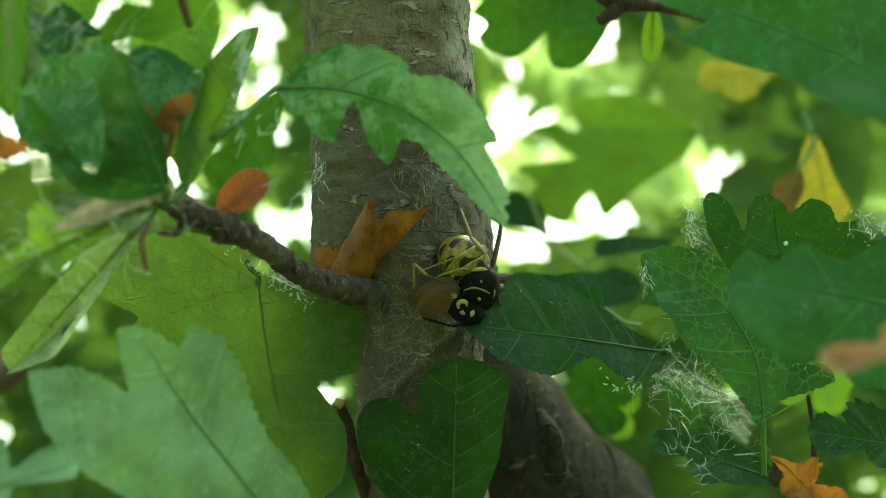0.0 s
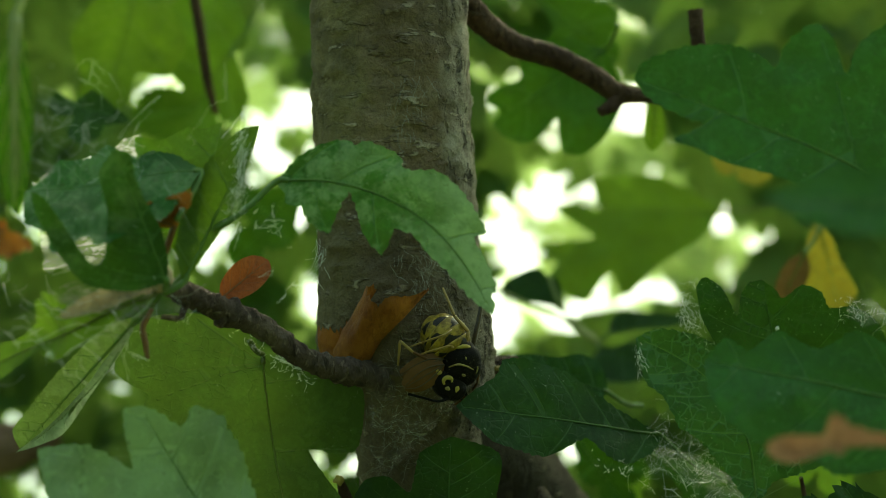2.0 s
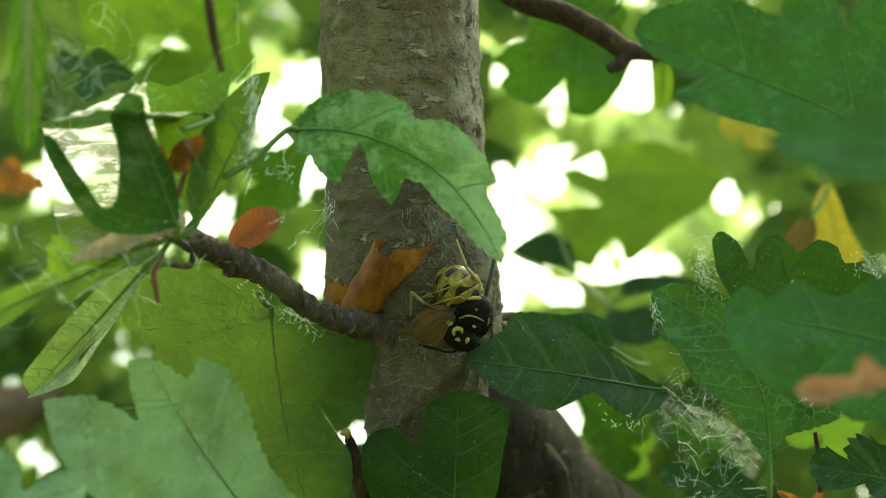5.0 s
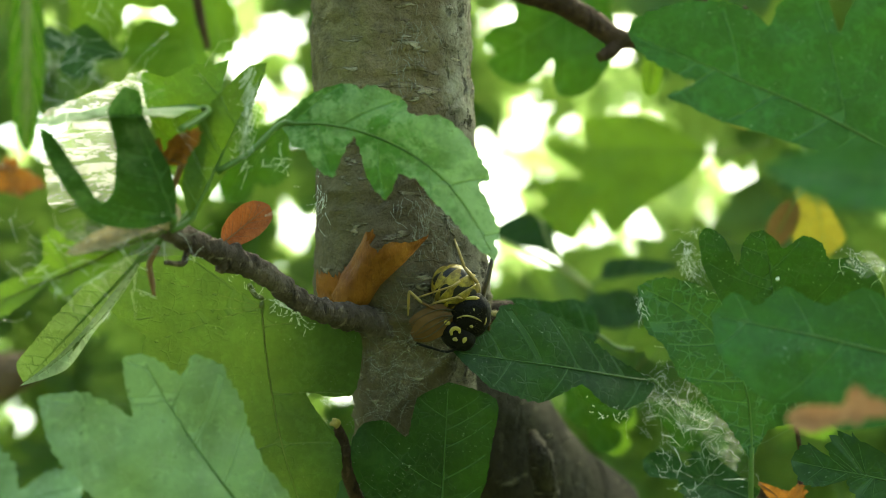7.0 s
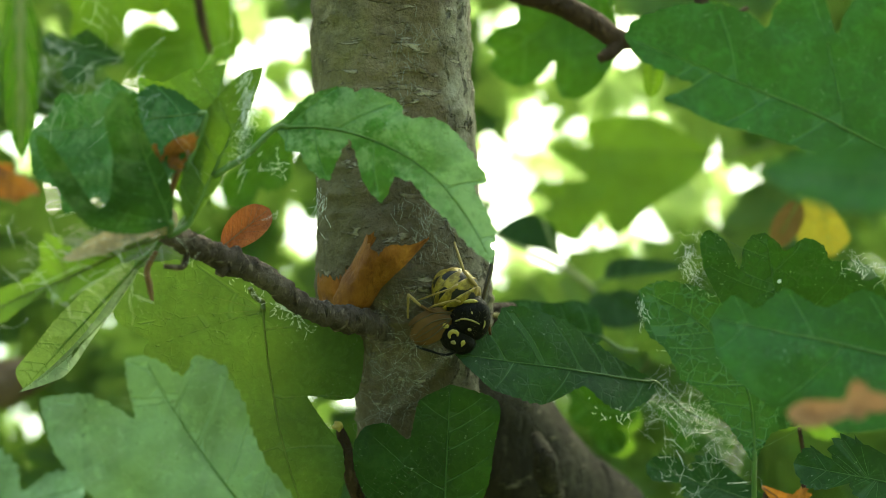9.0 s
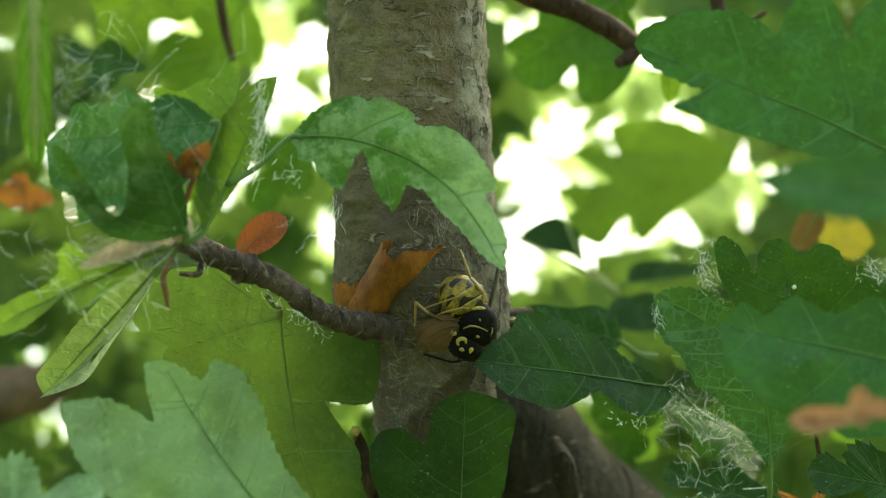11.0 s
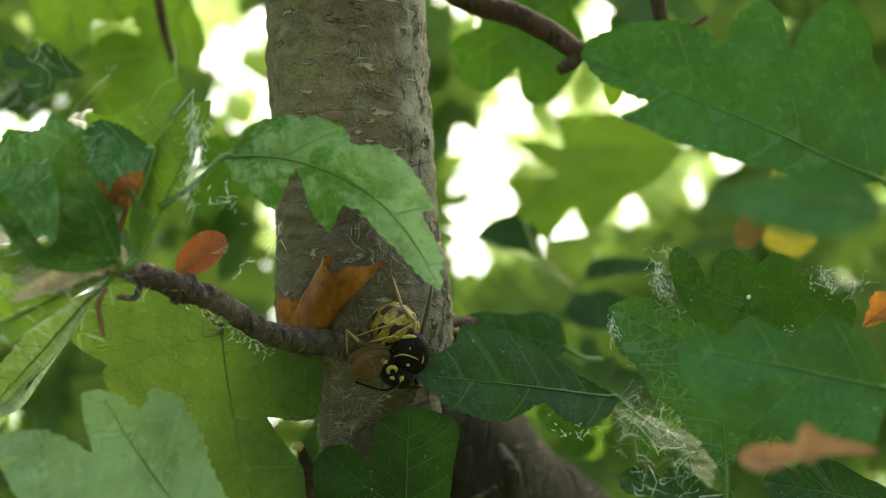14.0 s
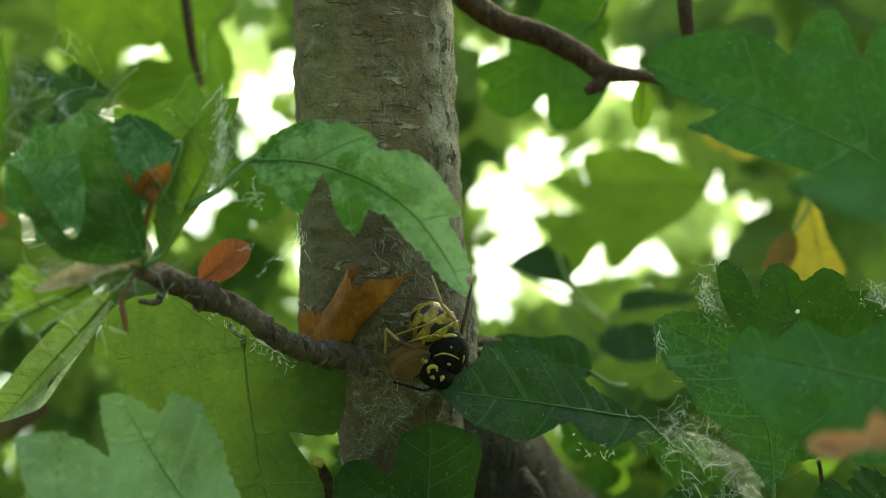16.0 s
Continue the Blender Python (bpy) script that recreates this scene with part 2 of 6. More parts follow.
def stem_bark():
    """Smooth olive-brown bark with pale level ticks; on one side it has weathered to grey plates with dark pits."""
    k = Nodes("stem_bark")
    xyz = k.t.nodes.new("ShaderNodeSeparateXYZ")
    k.t.links.new(k.co.outputs["Object"], xyz.inputs[0])
    x = k.math("ADD", xyz.outputs[0], k.math("MULTIPLY", k.math("SUBTRACT", k.noise(160, 4), 0.5), 0.012))
    a, b, c = k.noise(80, 4, 0.6), k.noise(500, 5, 0.7), k.noise(1900, 3, 0.7)
    col = k.mix(k.span(a, 0.3, 0.7), (0.13, 0.092, 0.05), (0.25, 0.19, 0.115))
    col = k.mix(k.span(x, -0.008, -0.013, 0, 0.6), col, (0.25, 0.22, 0.1))
    old = k.span(x, -0.001, 0.005)
    col = k.mix(k.math("MULTIPLY", old, 0.75), col, k.mix(k.span(k.noise(300, 4), 0.35, 0.65), (0.24, 0.215, 0.165), (0.4, 0.37, 0.29)))
    stain = k.span(k.noise(55, 5, 0.7, warp=0.8), 0.46, 0.62)
    col = k.mix(k.math("MULTIPLY", stain, 0.5), col, (0.06, 0.048, 0.03))
    # shade of the leaves painted on the lower stem as darker brown
    low = k.span(k.math("ADD", xyz.outputs[2], k.math("MULTIPLY", k.math("SUBTRACT", k.noise(110, 4), 0.5), 0.02)), 0.02, 0.008)
    col = k.mix(k.math("MULTIPLY", low, 0.5), col, (0.075, 0.058, 0.038))
    pit = k.span(k.noise(1, 4, 0.6, k.scaled(420, 420, 200), 0.4), 0.54, 0.6)
    pit = k.math("MULTIPLY", pit, k.math("ADD", 0.1, k.math("MULTIPLY", old, 0.9)))
    col = k.mix(k.math("MULTIPLY", pit, 0.8), col, (0.04, 0.033, 0.024))
    mid = k.math("MULTIPLY", k.span(x, -0.011, -0.006), k.span(x, 0.004, -0.001))
    tick = k.span(k.math("ADD", k.noise(1, 3, 0.6, k.scaled(230, 230, 760), 0.3), k.math("MULTIPLY", mid, 0.05)), 0.62, 0.68)
    col = k.mix(k.math("MULTIPLY", k.math("MULTIPLY", tick, k.span(k.noise(120, 3), 0.38, 0.56)), 0.85), col, (0.46, 0.39, 0.28))
    under = k.span(k.noise(1, 3, 0.6, k.scaled(230, 230, 760), 0.3), 0.57, 0.62)
    under = k.math("SUBTRACT", under, tick)
    col = k.mix(k.math("MULTIPLY", under, 0.22), col, (0.05, 0.038, 0.024))
    grain = k.span(k.noise(1, 4, 0.7, k.scaled(1500, 1500, 500)), 0.55, 0.68)
    col = k.mix(k.math("MULTIPLY", grain, 0.35), col, (0.07, 0.055, 0.035))
    col = k.shift(col, 0.5, 1.0, k.math("ADD", 0.65, k.math("MULTIPLY", c, 0.7)))
    h = k.math("ADD", k.math("MULTIPLY", b, 0.7), k.math("MULTIPLY", c, 0.35))
    h = k.math("ADD", h, k.math("SUBTRACT", k.math("MULTIPLY", tick, 0.8), k.math("MULTIPLY", pit, 1.2)))
    return k.set(col, 0.82, k.bump(h, 1.0, 0.0012), Specular_IOR_Level=0.25).mat


BARK = stem_bark()
# Near-black bark: the leaning trunk's shade is put into this colour.
BARK_TRUNK_SHADE = bark_material("trunk_bark_shade", (0.03, 0.024, 0.016), (0.062, 0.052, 0.036), (0.036, 0.033, 0.02))
BARK_TWIG = bark_material("twig_bark", (0.05, 0.034, 0.028), (0.19, 0.15, 0.125), (0.055, 0.04, 0.03), 1.4)
# Darker copy of the branch bark, with the shade behind the stem painted in.
BARK_SHADE = bark_material("twig_bark_painted_shade", (0.03, 0.021, 0.015), (0.07, 0.05, 0.036), (0.04, 0.032, 0.02), 0.2)
BARK_FAR = bark_material("far_branch_bark", (0.12, 0.075, 0.045), (0.24, 0.16, 0.1), (0.12, 0.09, 0.05), 0.2)
BARK_BROWN = bark_material("branch_bark", (0.055, 0.032, 0.02), (0.12, 0.075, 0.05), (0.08, 0.05, 0.03), 0.3)


def plain(name, colour, rough=0.5, vary=0.25, scale=500, bumpy=0.4, **more):
    k = Nodes(name)
    a = k.noise(scale, 4, 0.65)
    col = k.shift(colour, 0.5, 1.0, k.math("ADD", 1 - vary, k.math("MULTIPLY", a, 2 * vary)))
    return k.set(k.mix(0.0, col, col), rough, k.bump(a, bumpy, 0.0003), **more).mat


SILK = plain("silk", (0.75, 0.77, 0.74), 0.5, 0.1)
SILK_GREY = plain("silk_grey", (0.3, 0.29, 0.25), 0.6, 0.2)
STALK = plain("leaf_stalk", (0.22, 0.26, 0.08), 0.5)
STALK_RED = plain("stalk_brown", (0.16, 0.075, 0.03), 0.5)


def rib_material(name, colour, glow):
    k = Nodes(name)
    col = k.shift(colour, 0.5, 1.0, k.math("ADD", 0.75, k.math("MULTIPLY", k.noise(600), 0.5)))
    return k.set(col, 0.45).thin(glow, 0.25).mat


RIB = rib_material("leaf_rib", (0.12, 0.22, 0.05), (0.1, 0.2, 0.03))
RIB_LIME = rib_material("leaf_rib_lime", (0.11, 0.14, 0.03), (0.12, 0.17, 0.015))
STALK_PALE = rib_material("pale_stalk", (0.42, 0.48, 0.22), (0.4, 0.5, 0.15))
RIB_DARK = rib_material("leaf_rib_dark", (0.07, 0.15, 0.035), (0.04, 0.1, 0.015))

BLACK = plain("chitin_black", (0.006, 0.005, 0.004), 0.5, 0.3, 1400, 0.7, Specular_IOR_Level=0.1)
BROWN_HAIR = plain("chitin_brown", (0.06, 0.04, 0.015), 0.5)


def banded():
    """Black rings with ragged fronts on dull yellow."""
    k = Nodes("chitin_banded")
    uv = k.t.nodes.new("ShaderNodeSeparateXYZ")
    k.t.links.new(k.co.outputs["UV"], uv.inputs[0])
    u, v = uv.outputs[0], uv.outputs[1]
    teeth = k.math("POWER", k.math("ABSOLUTE", k.math("SINE", k.math("MULTIPLY", u, 15.0))), 4.0)
    front = k.math("ADD", 0.2, k.math("ADD", k.math("MULTIPLY", teeth, 0.55), k.math("MULTIPLY", k.math("SUBTRACT", k.noise(900, 4, 0.7), 0.5), 1.1)))
    black = k.span(k.math("SUBTRACT", front, v), -0.06, 0.06)
    yellow = k.mix(k.span(k.noise(800, 4, 0.7), 0.34, 0.6), (0.36, 0.26, 0.04), (0.15, 0.1, 0.015))
    return k.set(k.mix(black, yellow, (0.01, 0.008, 0.005)), 0.42, k.bump(k.noise(2500), 0.4, 0.0002), Specular_IOR_Level=0.3).mat


BANDED = banded()
YELLOW = plain("chitin_yellow", (0.4, 0.31, 0.07), 0.55, 0.5, 900, 0.6)
DULL_YELLOW = plain("chitin_dull_yellow", (0.3, 0.24, 0.08), 0.5, 0.35, 1500, 0.5)
AMBER = plain("wing_amber", (0.12, 0.06, 0.02), 0.5, 0.5, 700, 0.5, Specular_IOR_Level=0.2)
GOLD = plain("chitin_golden", (0.3, 0.2, 0.06), 0.5, 0.35, 1200, 0.5)
WING = plain("wing_smoky", (0.05, 0.04, 0.03), 0.3, 0.3, 900, 0.3)
SOIL = plain("soil_and_grass", (0.07, 0.085, 0.035), 0.9, 0.5, 6, 0.6)

# ---------------------------------------------------------------- mesh tools
rng = random.Random(7)


def part(name, bm, material, parent=None, label="", smooth=True):
    """Links a bmesh as one mesh object, under a thing or a part."""
    me = bpy.data.meshes.new(name)
    bm.to_mesh(me)
    bm.free()
    for m in material if isinstance(material, (list, tuple)) else (material,):
        me.materials.append(m)
    if smooth:
        me.polygons.foreach_set("use_smooth", [True] * len(me.polygons))
    ob = new(name, me)
    if parent:
        ob.parent = parent
    if label:
        ob["label"] = label
    return ob


def thing(name, label, category, m=None, group="", kind=""):
    ob = tagged(new(name), label, category, group, kind)
    ob.empty_display_size = 0.005
    ob.matrix_basis = TREE @ (m or Matrix())
    return ob


def tube(bm, pts, radii, sides=8, rough=0.0, seed=0.0, mat=0):
    """A closed, tapered round bar along pts."""
    pts = [Vector(p) for p in pts]
    n = len(pts)
    if not isinstance(radii, (list, tuple)):
        radii = [radii] * n
    rings, side = [], None
    for i, p in enumerate(pts):
        d = (pts[min(i + 1, n - 1)] - pts[max(i - 1, 0)]).normalized()
        if side is None:
            side = d.orthogonal().normalized()
        side = (side - d * side.dot(d)).normalized()
        up = d.cross(side)
        ring = []
        for j in range(sides):
            a = 2 * math.pi * j / sides
            o = side * math.cos(a) + up * math.sin(a)
            r = radii[i]
            if rough:
                r *= 1 + rough * noise.noise((p + o * radii[i]) * (1.6 / radii[i]) + Vector((seed, 0, 0))) + 0.5 * rough * noise.noise((p + o * radii[i]) * (4.5 / radii[i]))
            ring.append(bm.verts.new(p + o * r))
        rings.append(ring)
    for a, b in zip(rings, rings[1:]):
        for j in range(sides):
            bm.faces.new((a[j], a[(j + 1) % sides], b[(j + 1) % sides], b[j])).material_index = mat
    bm.faces.new(rings[0][::-1]).material_index = mat
    bm.faces.new(rings[-1]).material_index = mat
    return bm


def smoothed(pts, steps=6):
    """A rounded line through pts (Catmull-Rom)."""
    p = [Vector(v) for v in pts]
    p = [p[0] * 2 - p[1], *p, p[-1] * 2 - p[-2]]
    out = []
    for a, b, c, d in zip(p, p[1:], p[2:], p[3:]):
        for i in range(steps):
            t = i / steps
            out.append(0.5 * (2 * b + (c - a) * t + (2 * a - 5 * b + 4 * c - d) * t * t + (3 * b - a - 3 * c + d) * t ** 3))
    return out + [p[-2]]


def blend(values, n):
    """n values on the line through the given ones."""
    return [float(v) for v in np.interp(np.linspace(0, 1, n), np.linspace(0, 1, len(values)), values)]


def ball(bm, centre, rx, ry, rz, turn=None, u=14, v=10, mat=0):
    m = Matrix.Translation(centre) @ (turn.to_4x4() if turn else Matrix()) @ Matrix.Diagonal((rx, ry, rz, 1))
    got = bmesh.ops.create_uvsphere(bm, u_segments=u, v_segments=v, radius=1, matrix=m)
    for f in {f for w in got["verts"] for f in w.link_faces}:
        f.material_index = mat
    return bm


# ---------------------------------------------------------------- leaves
def half_edge(lobes, side, mt, ht, sink, foot=0.02):
    """The edge of one half of a blade, foot to tip: x, y, the place on the rib that it hangs from, and the vein's count."""
    mine = sorted((q for q in lobes if q[1] * side > 0), key=lambda q: (q[0], -abs(q[1])))
    mine = [(m, abs(ang), ln, hw) for m, ang, ln, hw in mine]
    ends = mine + [(mt, 0, 1 - mt, ht)]
    # between two lobes a ray, from the rib, that neither crosses
    rays = [(-0.3, 175.0)] + [((p[0] + q[0]) / 2, (p[1] * 0.5 + q[1] * 0.5)) for p, q in zip(ends, ends[1:])] + [(1.3, 0.0)]

    def held(x, y, low, high):
        for (b, ang), below in ((low, True), (high, False)):
            got = math.degrees(math.atan2(x, y - b))
            if (below and got > ang) or (not below and got < ang and b < 1.2):
                d = math.hypot(x, y - b)
                x, y = d * math.sin(radians(ang)), b + d * math.cos(radians(ang))
        return max(0.01, x), y

    line, count = [(foot, 0.0, 0.0, 0.0)], 0
    for i, (m, ang, ln, hw) in enumerate(mine):
        d = (math.sin(radians(ang)), math.cos(radians(ang)))
        for along, out, ds, ph in ((0.5, -1.0, -0.4, 0.25), (0.8, -0.75, -0.2, 0.38), (1.0, -0.05, 0.0, 0.5), (0.88, 0.55, 0.25, 0.62), (0.62, 0.9, 0.4, 0.75)):
            x, y = held(d[0] * ln * along - d[1] * hw * out, m + d[1] * ln * along + d[0] * hw * out, rays[i], rays[i + 1])
            line.append((x, y, m + ds * hw, count + ph))
        b, ray = rays[i + 1]
        nxt = ends[i + 1]
        deep = sink * 0.72 * min(ln, nxt[2] * (0.8 if nxt[1] else 0.55))
        count += 1
        line.append((max(0.012, deep * math.sin(radians(ray))), b + deep * math.cos(radians(ray)), b, count))
    o = 1 - mt
    if not mine:
        line.append((ht * 0.72, mt + o * 0.2, mt + 0.05 * o, 0.2))
    for along, out, ph in ((0.5, 1.0, 0.3), (0.78, 0.86, 0.36), (0.93, 0.5, 0.42)):
        x, y = held(ht * out, mt + o * along, rays[-2], rays[-1])
        line.append((x, y, mt + o * (along - 0.3), count + ph))
    line.append((0.004, 1.0, 1.0, count + 0.5))
    return [(x * side, y, f, c) for x, y, f, c in line], [(k + 0.5) for k in range(len(mine))]


def blade(bm, frame_m, length, lobes, ht=0.14, mt=0.6, sink=0.6, teeth=0.1, bend=0.08, fold=0.12, cup=0.0, arc=0.0, ripple=0.03, seed=0.0, ns=84, nr=6):
    """A leaf blade in the space of frame_m: x across, y along the rib, z up from its face."""
    uv = bm.loops.layers.uv.verify()

    def place(x, y, r):
        z = fold * abs(x) - bend * (y - 0.1) ** 2 + cup * x * x
        z += ripple * noise.noise(Vector((x * 3.1 + seed, y * 3.1, seed * 1.7))) + 0.45 * ripple * noise.noise(Vector((x * 9 + seed, y * 9, 3))) * r
        x += arc * 4 * y * (1 - y) if 0 < y < 1 else 0
        return frame_m @ Vector((x * length, y * length, z * length))

    veins = []
    for side in (-1, 1):
        edge, mids = half_edge(lobes, side, mt, ht, sink)
        keys = [Vector((e[0], e[1], e[2])) for e in edge]
        steps = max(2, round(ns / (len(edge) - 1)))
        fine = smoothed(keys, steps)
        count = np.interp(np.linspace(0, 1, len(fine)), np.linspace(0, 1, len(edge)), [e[3] for e in edge])
        arcs = np.cumsum([0] + [(b - a).length for a, b in zip(fine, fine[1:])])
        foot, rows = 0.0, []
        for i, q in enumerate(fine):
            foot = min(1.0, max(foot, q.z))
            saw = (arcs[i] * 13 + seed + 0.25 * noise.noise(q * 9)) % 1.0
            k = 1 + teeth * (saw - 0.6) * min(1, abs(q.x) * 9) * 1.6
            ex, ey = q.x * k, foot + (q.y - foot) * k
            row = []
            for j in range(nr + 1):
                r = j / nr
                x, y = ex * r, foot + (ey - foot) * r
                row.append((place(x, y, r), count[i], r * side))
            rows.append(row)
        verts = [[bm.verts.new(p[0]) for p in row] for row in rows]
        for i in range(len(rows) - 1):
            for j in range(nr):
                ids = ((i, j), (i, j + 1), (i + 1, j + 1), (i + 1, j))
                f = bm.faces.new([verts[a][b] for a, b in (ids if side > 0 else ids[::-1])])
                for loop, (a, b) in zip(f.loops, ids if side > 0 else ids[::-1]):
                    loop[uv].uv = (rows[a][b][1], rows[a][b][2])
        if len(mids) <= 1 and nr > 2:
            veins += [[p[0] for p in rows[int(len(rows) * k / 7.5)]] for k in range(1, 7)]
        for mid in mids:
            i = int(np.argmin(np.abs(count - mid)))
            veins.append([p[0] for p in rows[i]])
    return [place(0, i / 24, 0) for i in range(25)], veins


def outlined(bm, frame_m, length, left, right, arc=0.0, teeth=0.01, pitch=0.05, bend=0.05, fold=0.08, cup=0.0, puff=0.01, ripple=0.035, slant=0.75, seed=0.0, step=0.04):
    """A leaf blade in the space of frame_m (x across, y along, z up from its face; its length is 1), between a left and a right edge.
    Each edge names its lobes and notches, foot to tip, as x, y and 1 for a lobe that a vein runs to. arc: how far the rib bows aside.
    Returns the rib and the veins, which the blade quilts between."""
    uv = bm.loops.layers.uv.verify()

    def bow(y):
        return arc * 4 * y * (1 - y) if 0 < y < 1 else 0.0

    rim, veins = [], []
    for side, edge in ((-1, left), (1, right)):
        keys = [Vector((0.008 * side, 0.0))] + [Vector(e[:2]) for e in edge] + [Vector((0.0, 1.0))]
        ext = [keys[0], *keys, keys[-1]]
        raw = []
        for i in range(len(keys) - 1):
            a, b, c, d = ext[i:i + 4]
            for j in range(16):
                t = j / 16
                h = (2 * t ** 3 - 3 * t * t + 1, t ** 3 - 2 * t * t + t, -2 * t ** 3 + 3 * t * t, t ** 3 - t * t)
                raw.append(b * h[0] + (c - a) * 0.36 * h[1] + c * h[2] + (d - b) * 0.36 * h[3])
        raw.append(keys[-1])
        along = np.cumsum([0] + [(b - a).length for a, b in zip(raw, raw[1:])])
        n = int(along[-1] / pitch * 4)
        at = np.linspace(0, along[-1], n + 1)
        ex, ey = np.interp(at, along, [p.x for p in raw]), np.interp(at, along, [p.y for p in raw])
        saw, line = 0.0, []
        for i in range(n):
            p, q = max(0, i - 1), min(n, i + 1)
            out = Vector((ey[q] - ey[p], ex[p] - ex[q])).normalized() * side
            saw += 0.25 * (1 + 0.5 * noise.noise(Vector((at[i] * 11, seed, side))))
            tall = 0.34 * teeth * (1.1 + 1.6 * noise.noise(Vector((at[i] * 7, seed, 4 * side)))) * min(1, at[i] * 8, (along[-1] - at[i]) * 12)
            line.append(Vector((ex[i], ey[i])) + out * tall * (saw % 1.0 - 0.5) * 2)
        ends = [Vector(e[:2]) for e in edge if e[2]]
        if len(ends) < 3:
            ends += [Vector((ex[int(n * f)], ey[int(n * f)])) for f in (0.22, 0.38, 0.54, 0.7, 0.84)]
        for e in ends:
            f = min(0.94, max(0.04, e.y - slant * abs(e.x - bow(e.y))))
            s = Vector((bow(f), f))
            c = (s + e) / 2 + Vector((side * 0.06, -0.05)) * (e - s).length
            veins.append([s * (1 - t) ** 2 + c * 2 * t * (1 - t) + e * t * t for t in (k / 9 * 0.97 for k in range(10))])
        rim = rim + line if side < 0 else rim + [Vector((0.0, 1.0))] + line[::-1]
    poly = np.array([tuple(p) for p in rim])

    def inside(p):
        x0, y0, x1, y1 = poly[:, 0], poly[:, 1], np.roll(poly[:, 0], -1), np.roll(poly[:, 1], -1)
        cross = (y0 > p[1]) != (y1 > p[1])
        return bool(np.count_nonzero(cross & (p[0] < (x1 - x0) * (p[1] - y0) / np.where(y1 == y0, 1e-9, y1 - y0) + x0)) % 2)

    rib = [Vector((bow(i / 24), i / 24)) for i in range(25)]
    lines = np.array([tuple(p) for v in veins + [rib] for a, b in zip(v, v[1:]) for p in (a, (a + b) / 2)])
    pts = rim + rib[1:-1] + [p for v in veins for p in v[1:-1]]
    have = np.array([tuple(p) for p in pts])
    lo, hi = poly.min(axis=0), poly.max(axis=0)
    for j, y in enumerate(np.arange(lo[1], hi[1], step * 0.87)):
        for x in np.arange(lo[0] + (j % 2) * step / 2, hi[0], step):
            p = (x + 0.2 * step * noise.noise(Vector((x * 40, y * 40, seed))), y)
            if inside(p) and np.min(np.hypot(have[:, 0] - p[0], have[:, 1] - p[1])) > step * 0.45:
                pts.append(Vector(p))
    flat, _, faces, _, _, _ = delaunay_2d_cdt(pts, [], [list(range(len(rim)))], 1, 1e-6)

    def place(p):
        near = float(np.min(np.hypot(lines[:, 0] - p[0], lines[:, 1] - p[1])))
        x, y = p[0], p[1]
        z = fold * abs(x - bow(y)) - bend * (y - 0.1) ** 2 + cup * x * x
        z += puff * (1 - math.exp(-(near / 0.07) ** 2))
        z += ripple * noise.noise(Vector((x * 3.1 + seed, y * 3.1, seed * 1.7))) + 0.5 * ripple * noise.noise(Vector((x * 9 + seed, y * 9, 3))) * min(1, abs(x - bow(y)) * 4)
        return frame_m @ Vector((x * length, y * length, z * length)), (0.5 + min(0.45, near * 7), y)

    made = [place(p) for p in flat]
    verts = [bm.verts.new(m[0]) for m in made]
    for ids in faces:
        f = bm.faces.new([verts[i] for i in ids])
        for loop, i in zip(f.loops, ids):
            loop[uv].uv = made[i][1]
    return [place(p)[0] for p in rib], [[place(p)[0] for p in v] for v in veins]


def leaf_frame(base, tip, face):
    y = (Vector(tip) - Vector(base)).normalized()
    x = y.cross(Vector(face)).normalized()
    z = x.cross(y)
    return Matrix((x, y, z)).transposed().to_4x4()


SWAY = {key: [] for key in ("centre", "big", "lime", "low", "side", "right", "topright", "close", "far", "bud", "rbrown", "fork", "flap")}


def leaf(label, base, tip, face, material, stalk=None, rib=None, group="hawthorn leaves", name="hawthorn_leaf", stalk_r=0.0004, rib_r=0.00021, **shape):
    """A leaf from the foot of its blade to its tip; stalk: where its stalk starts; its shape as lobes or as edges."""
    base = Vector(base)
    length = (Vector(tip) - base).length
    ob = thing(name, label, "leaf", pose(*base), group)
    m = leaf_frame(base, tip, face)
    shape.setdefault("seed", rng.random() * 50)
    bm = bmesh.new()
    line, veins = (outlined if "left" in shape else blade)(bm, m, length, **shape)
    part("blade", bm, material, ob)
    rib = rib or {LEAF_DARK: RIB_DARK, LEAF_LIME: RIB_LIME, LEAF_OLIVE: RIB_LIME, DEAD: STALK_RED, DEAD_RED: STALK_RED, DEAD_BROWN: STALK_RED, STRAW: STRAW}.get(material, RIB)
    up = m.to_3x3() @ Vector((0, 0, 1))
    bm = bmesh.new()
    tube(bm, [p + up * rib_r * 0.2 for p in line[:-1]], blend([rib_r, rib_r * 0.2], 24), 6)
    part("midrib", bm, rib, ob)
    for pts in veins:
        bm = bmesh.new()
        tube(bm, [p + up * rib_r * 0.05 for p in pts[:-1]], blend([rib_r * 0.26, rib_r * 0.08], len(pts) - 1), 5)
        part("side_vein", bm, rib, ob)
    if stalk:
        bm = bmesh.new()
        d = Vector(stalk) - base
        tube(bm, smoothed([d, d * 0.5 + Vector((0, 0, -0.06)) * d.length, (0, 0, 0), line[1]], 4), stalk_r, 7)
        part("leaf_stalk", bm, rib, ob)
    return ob


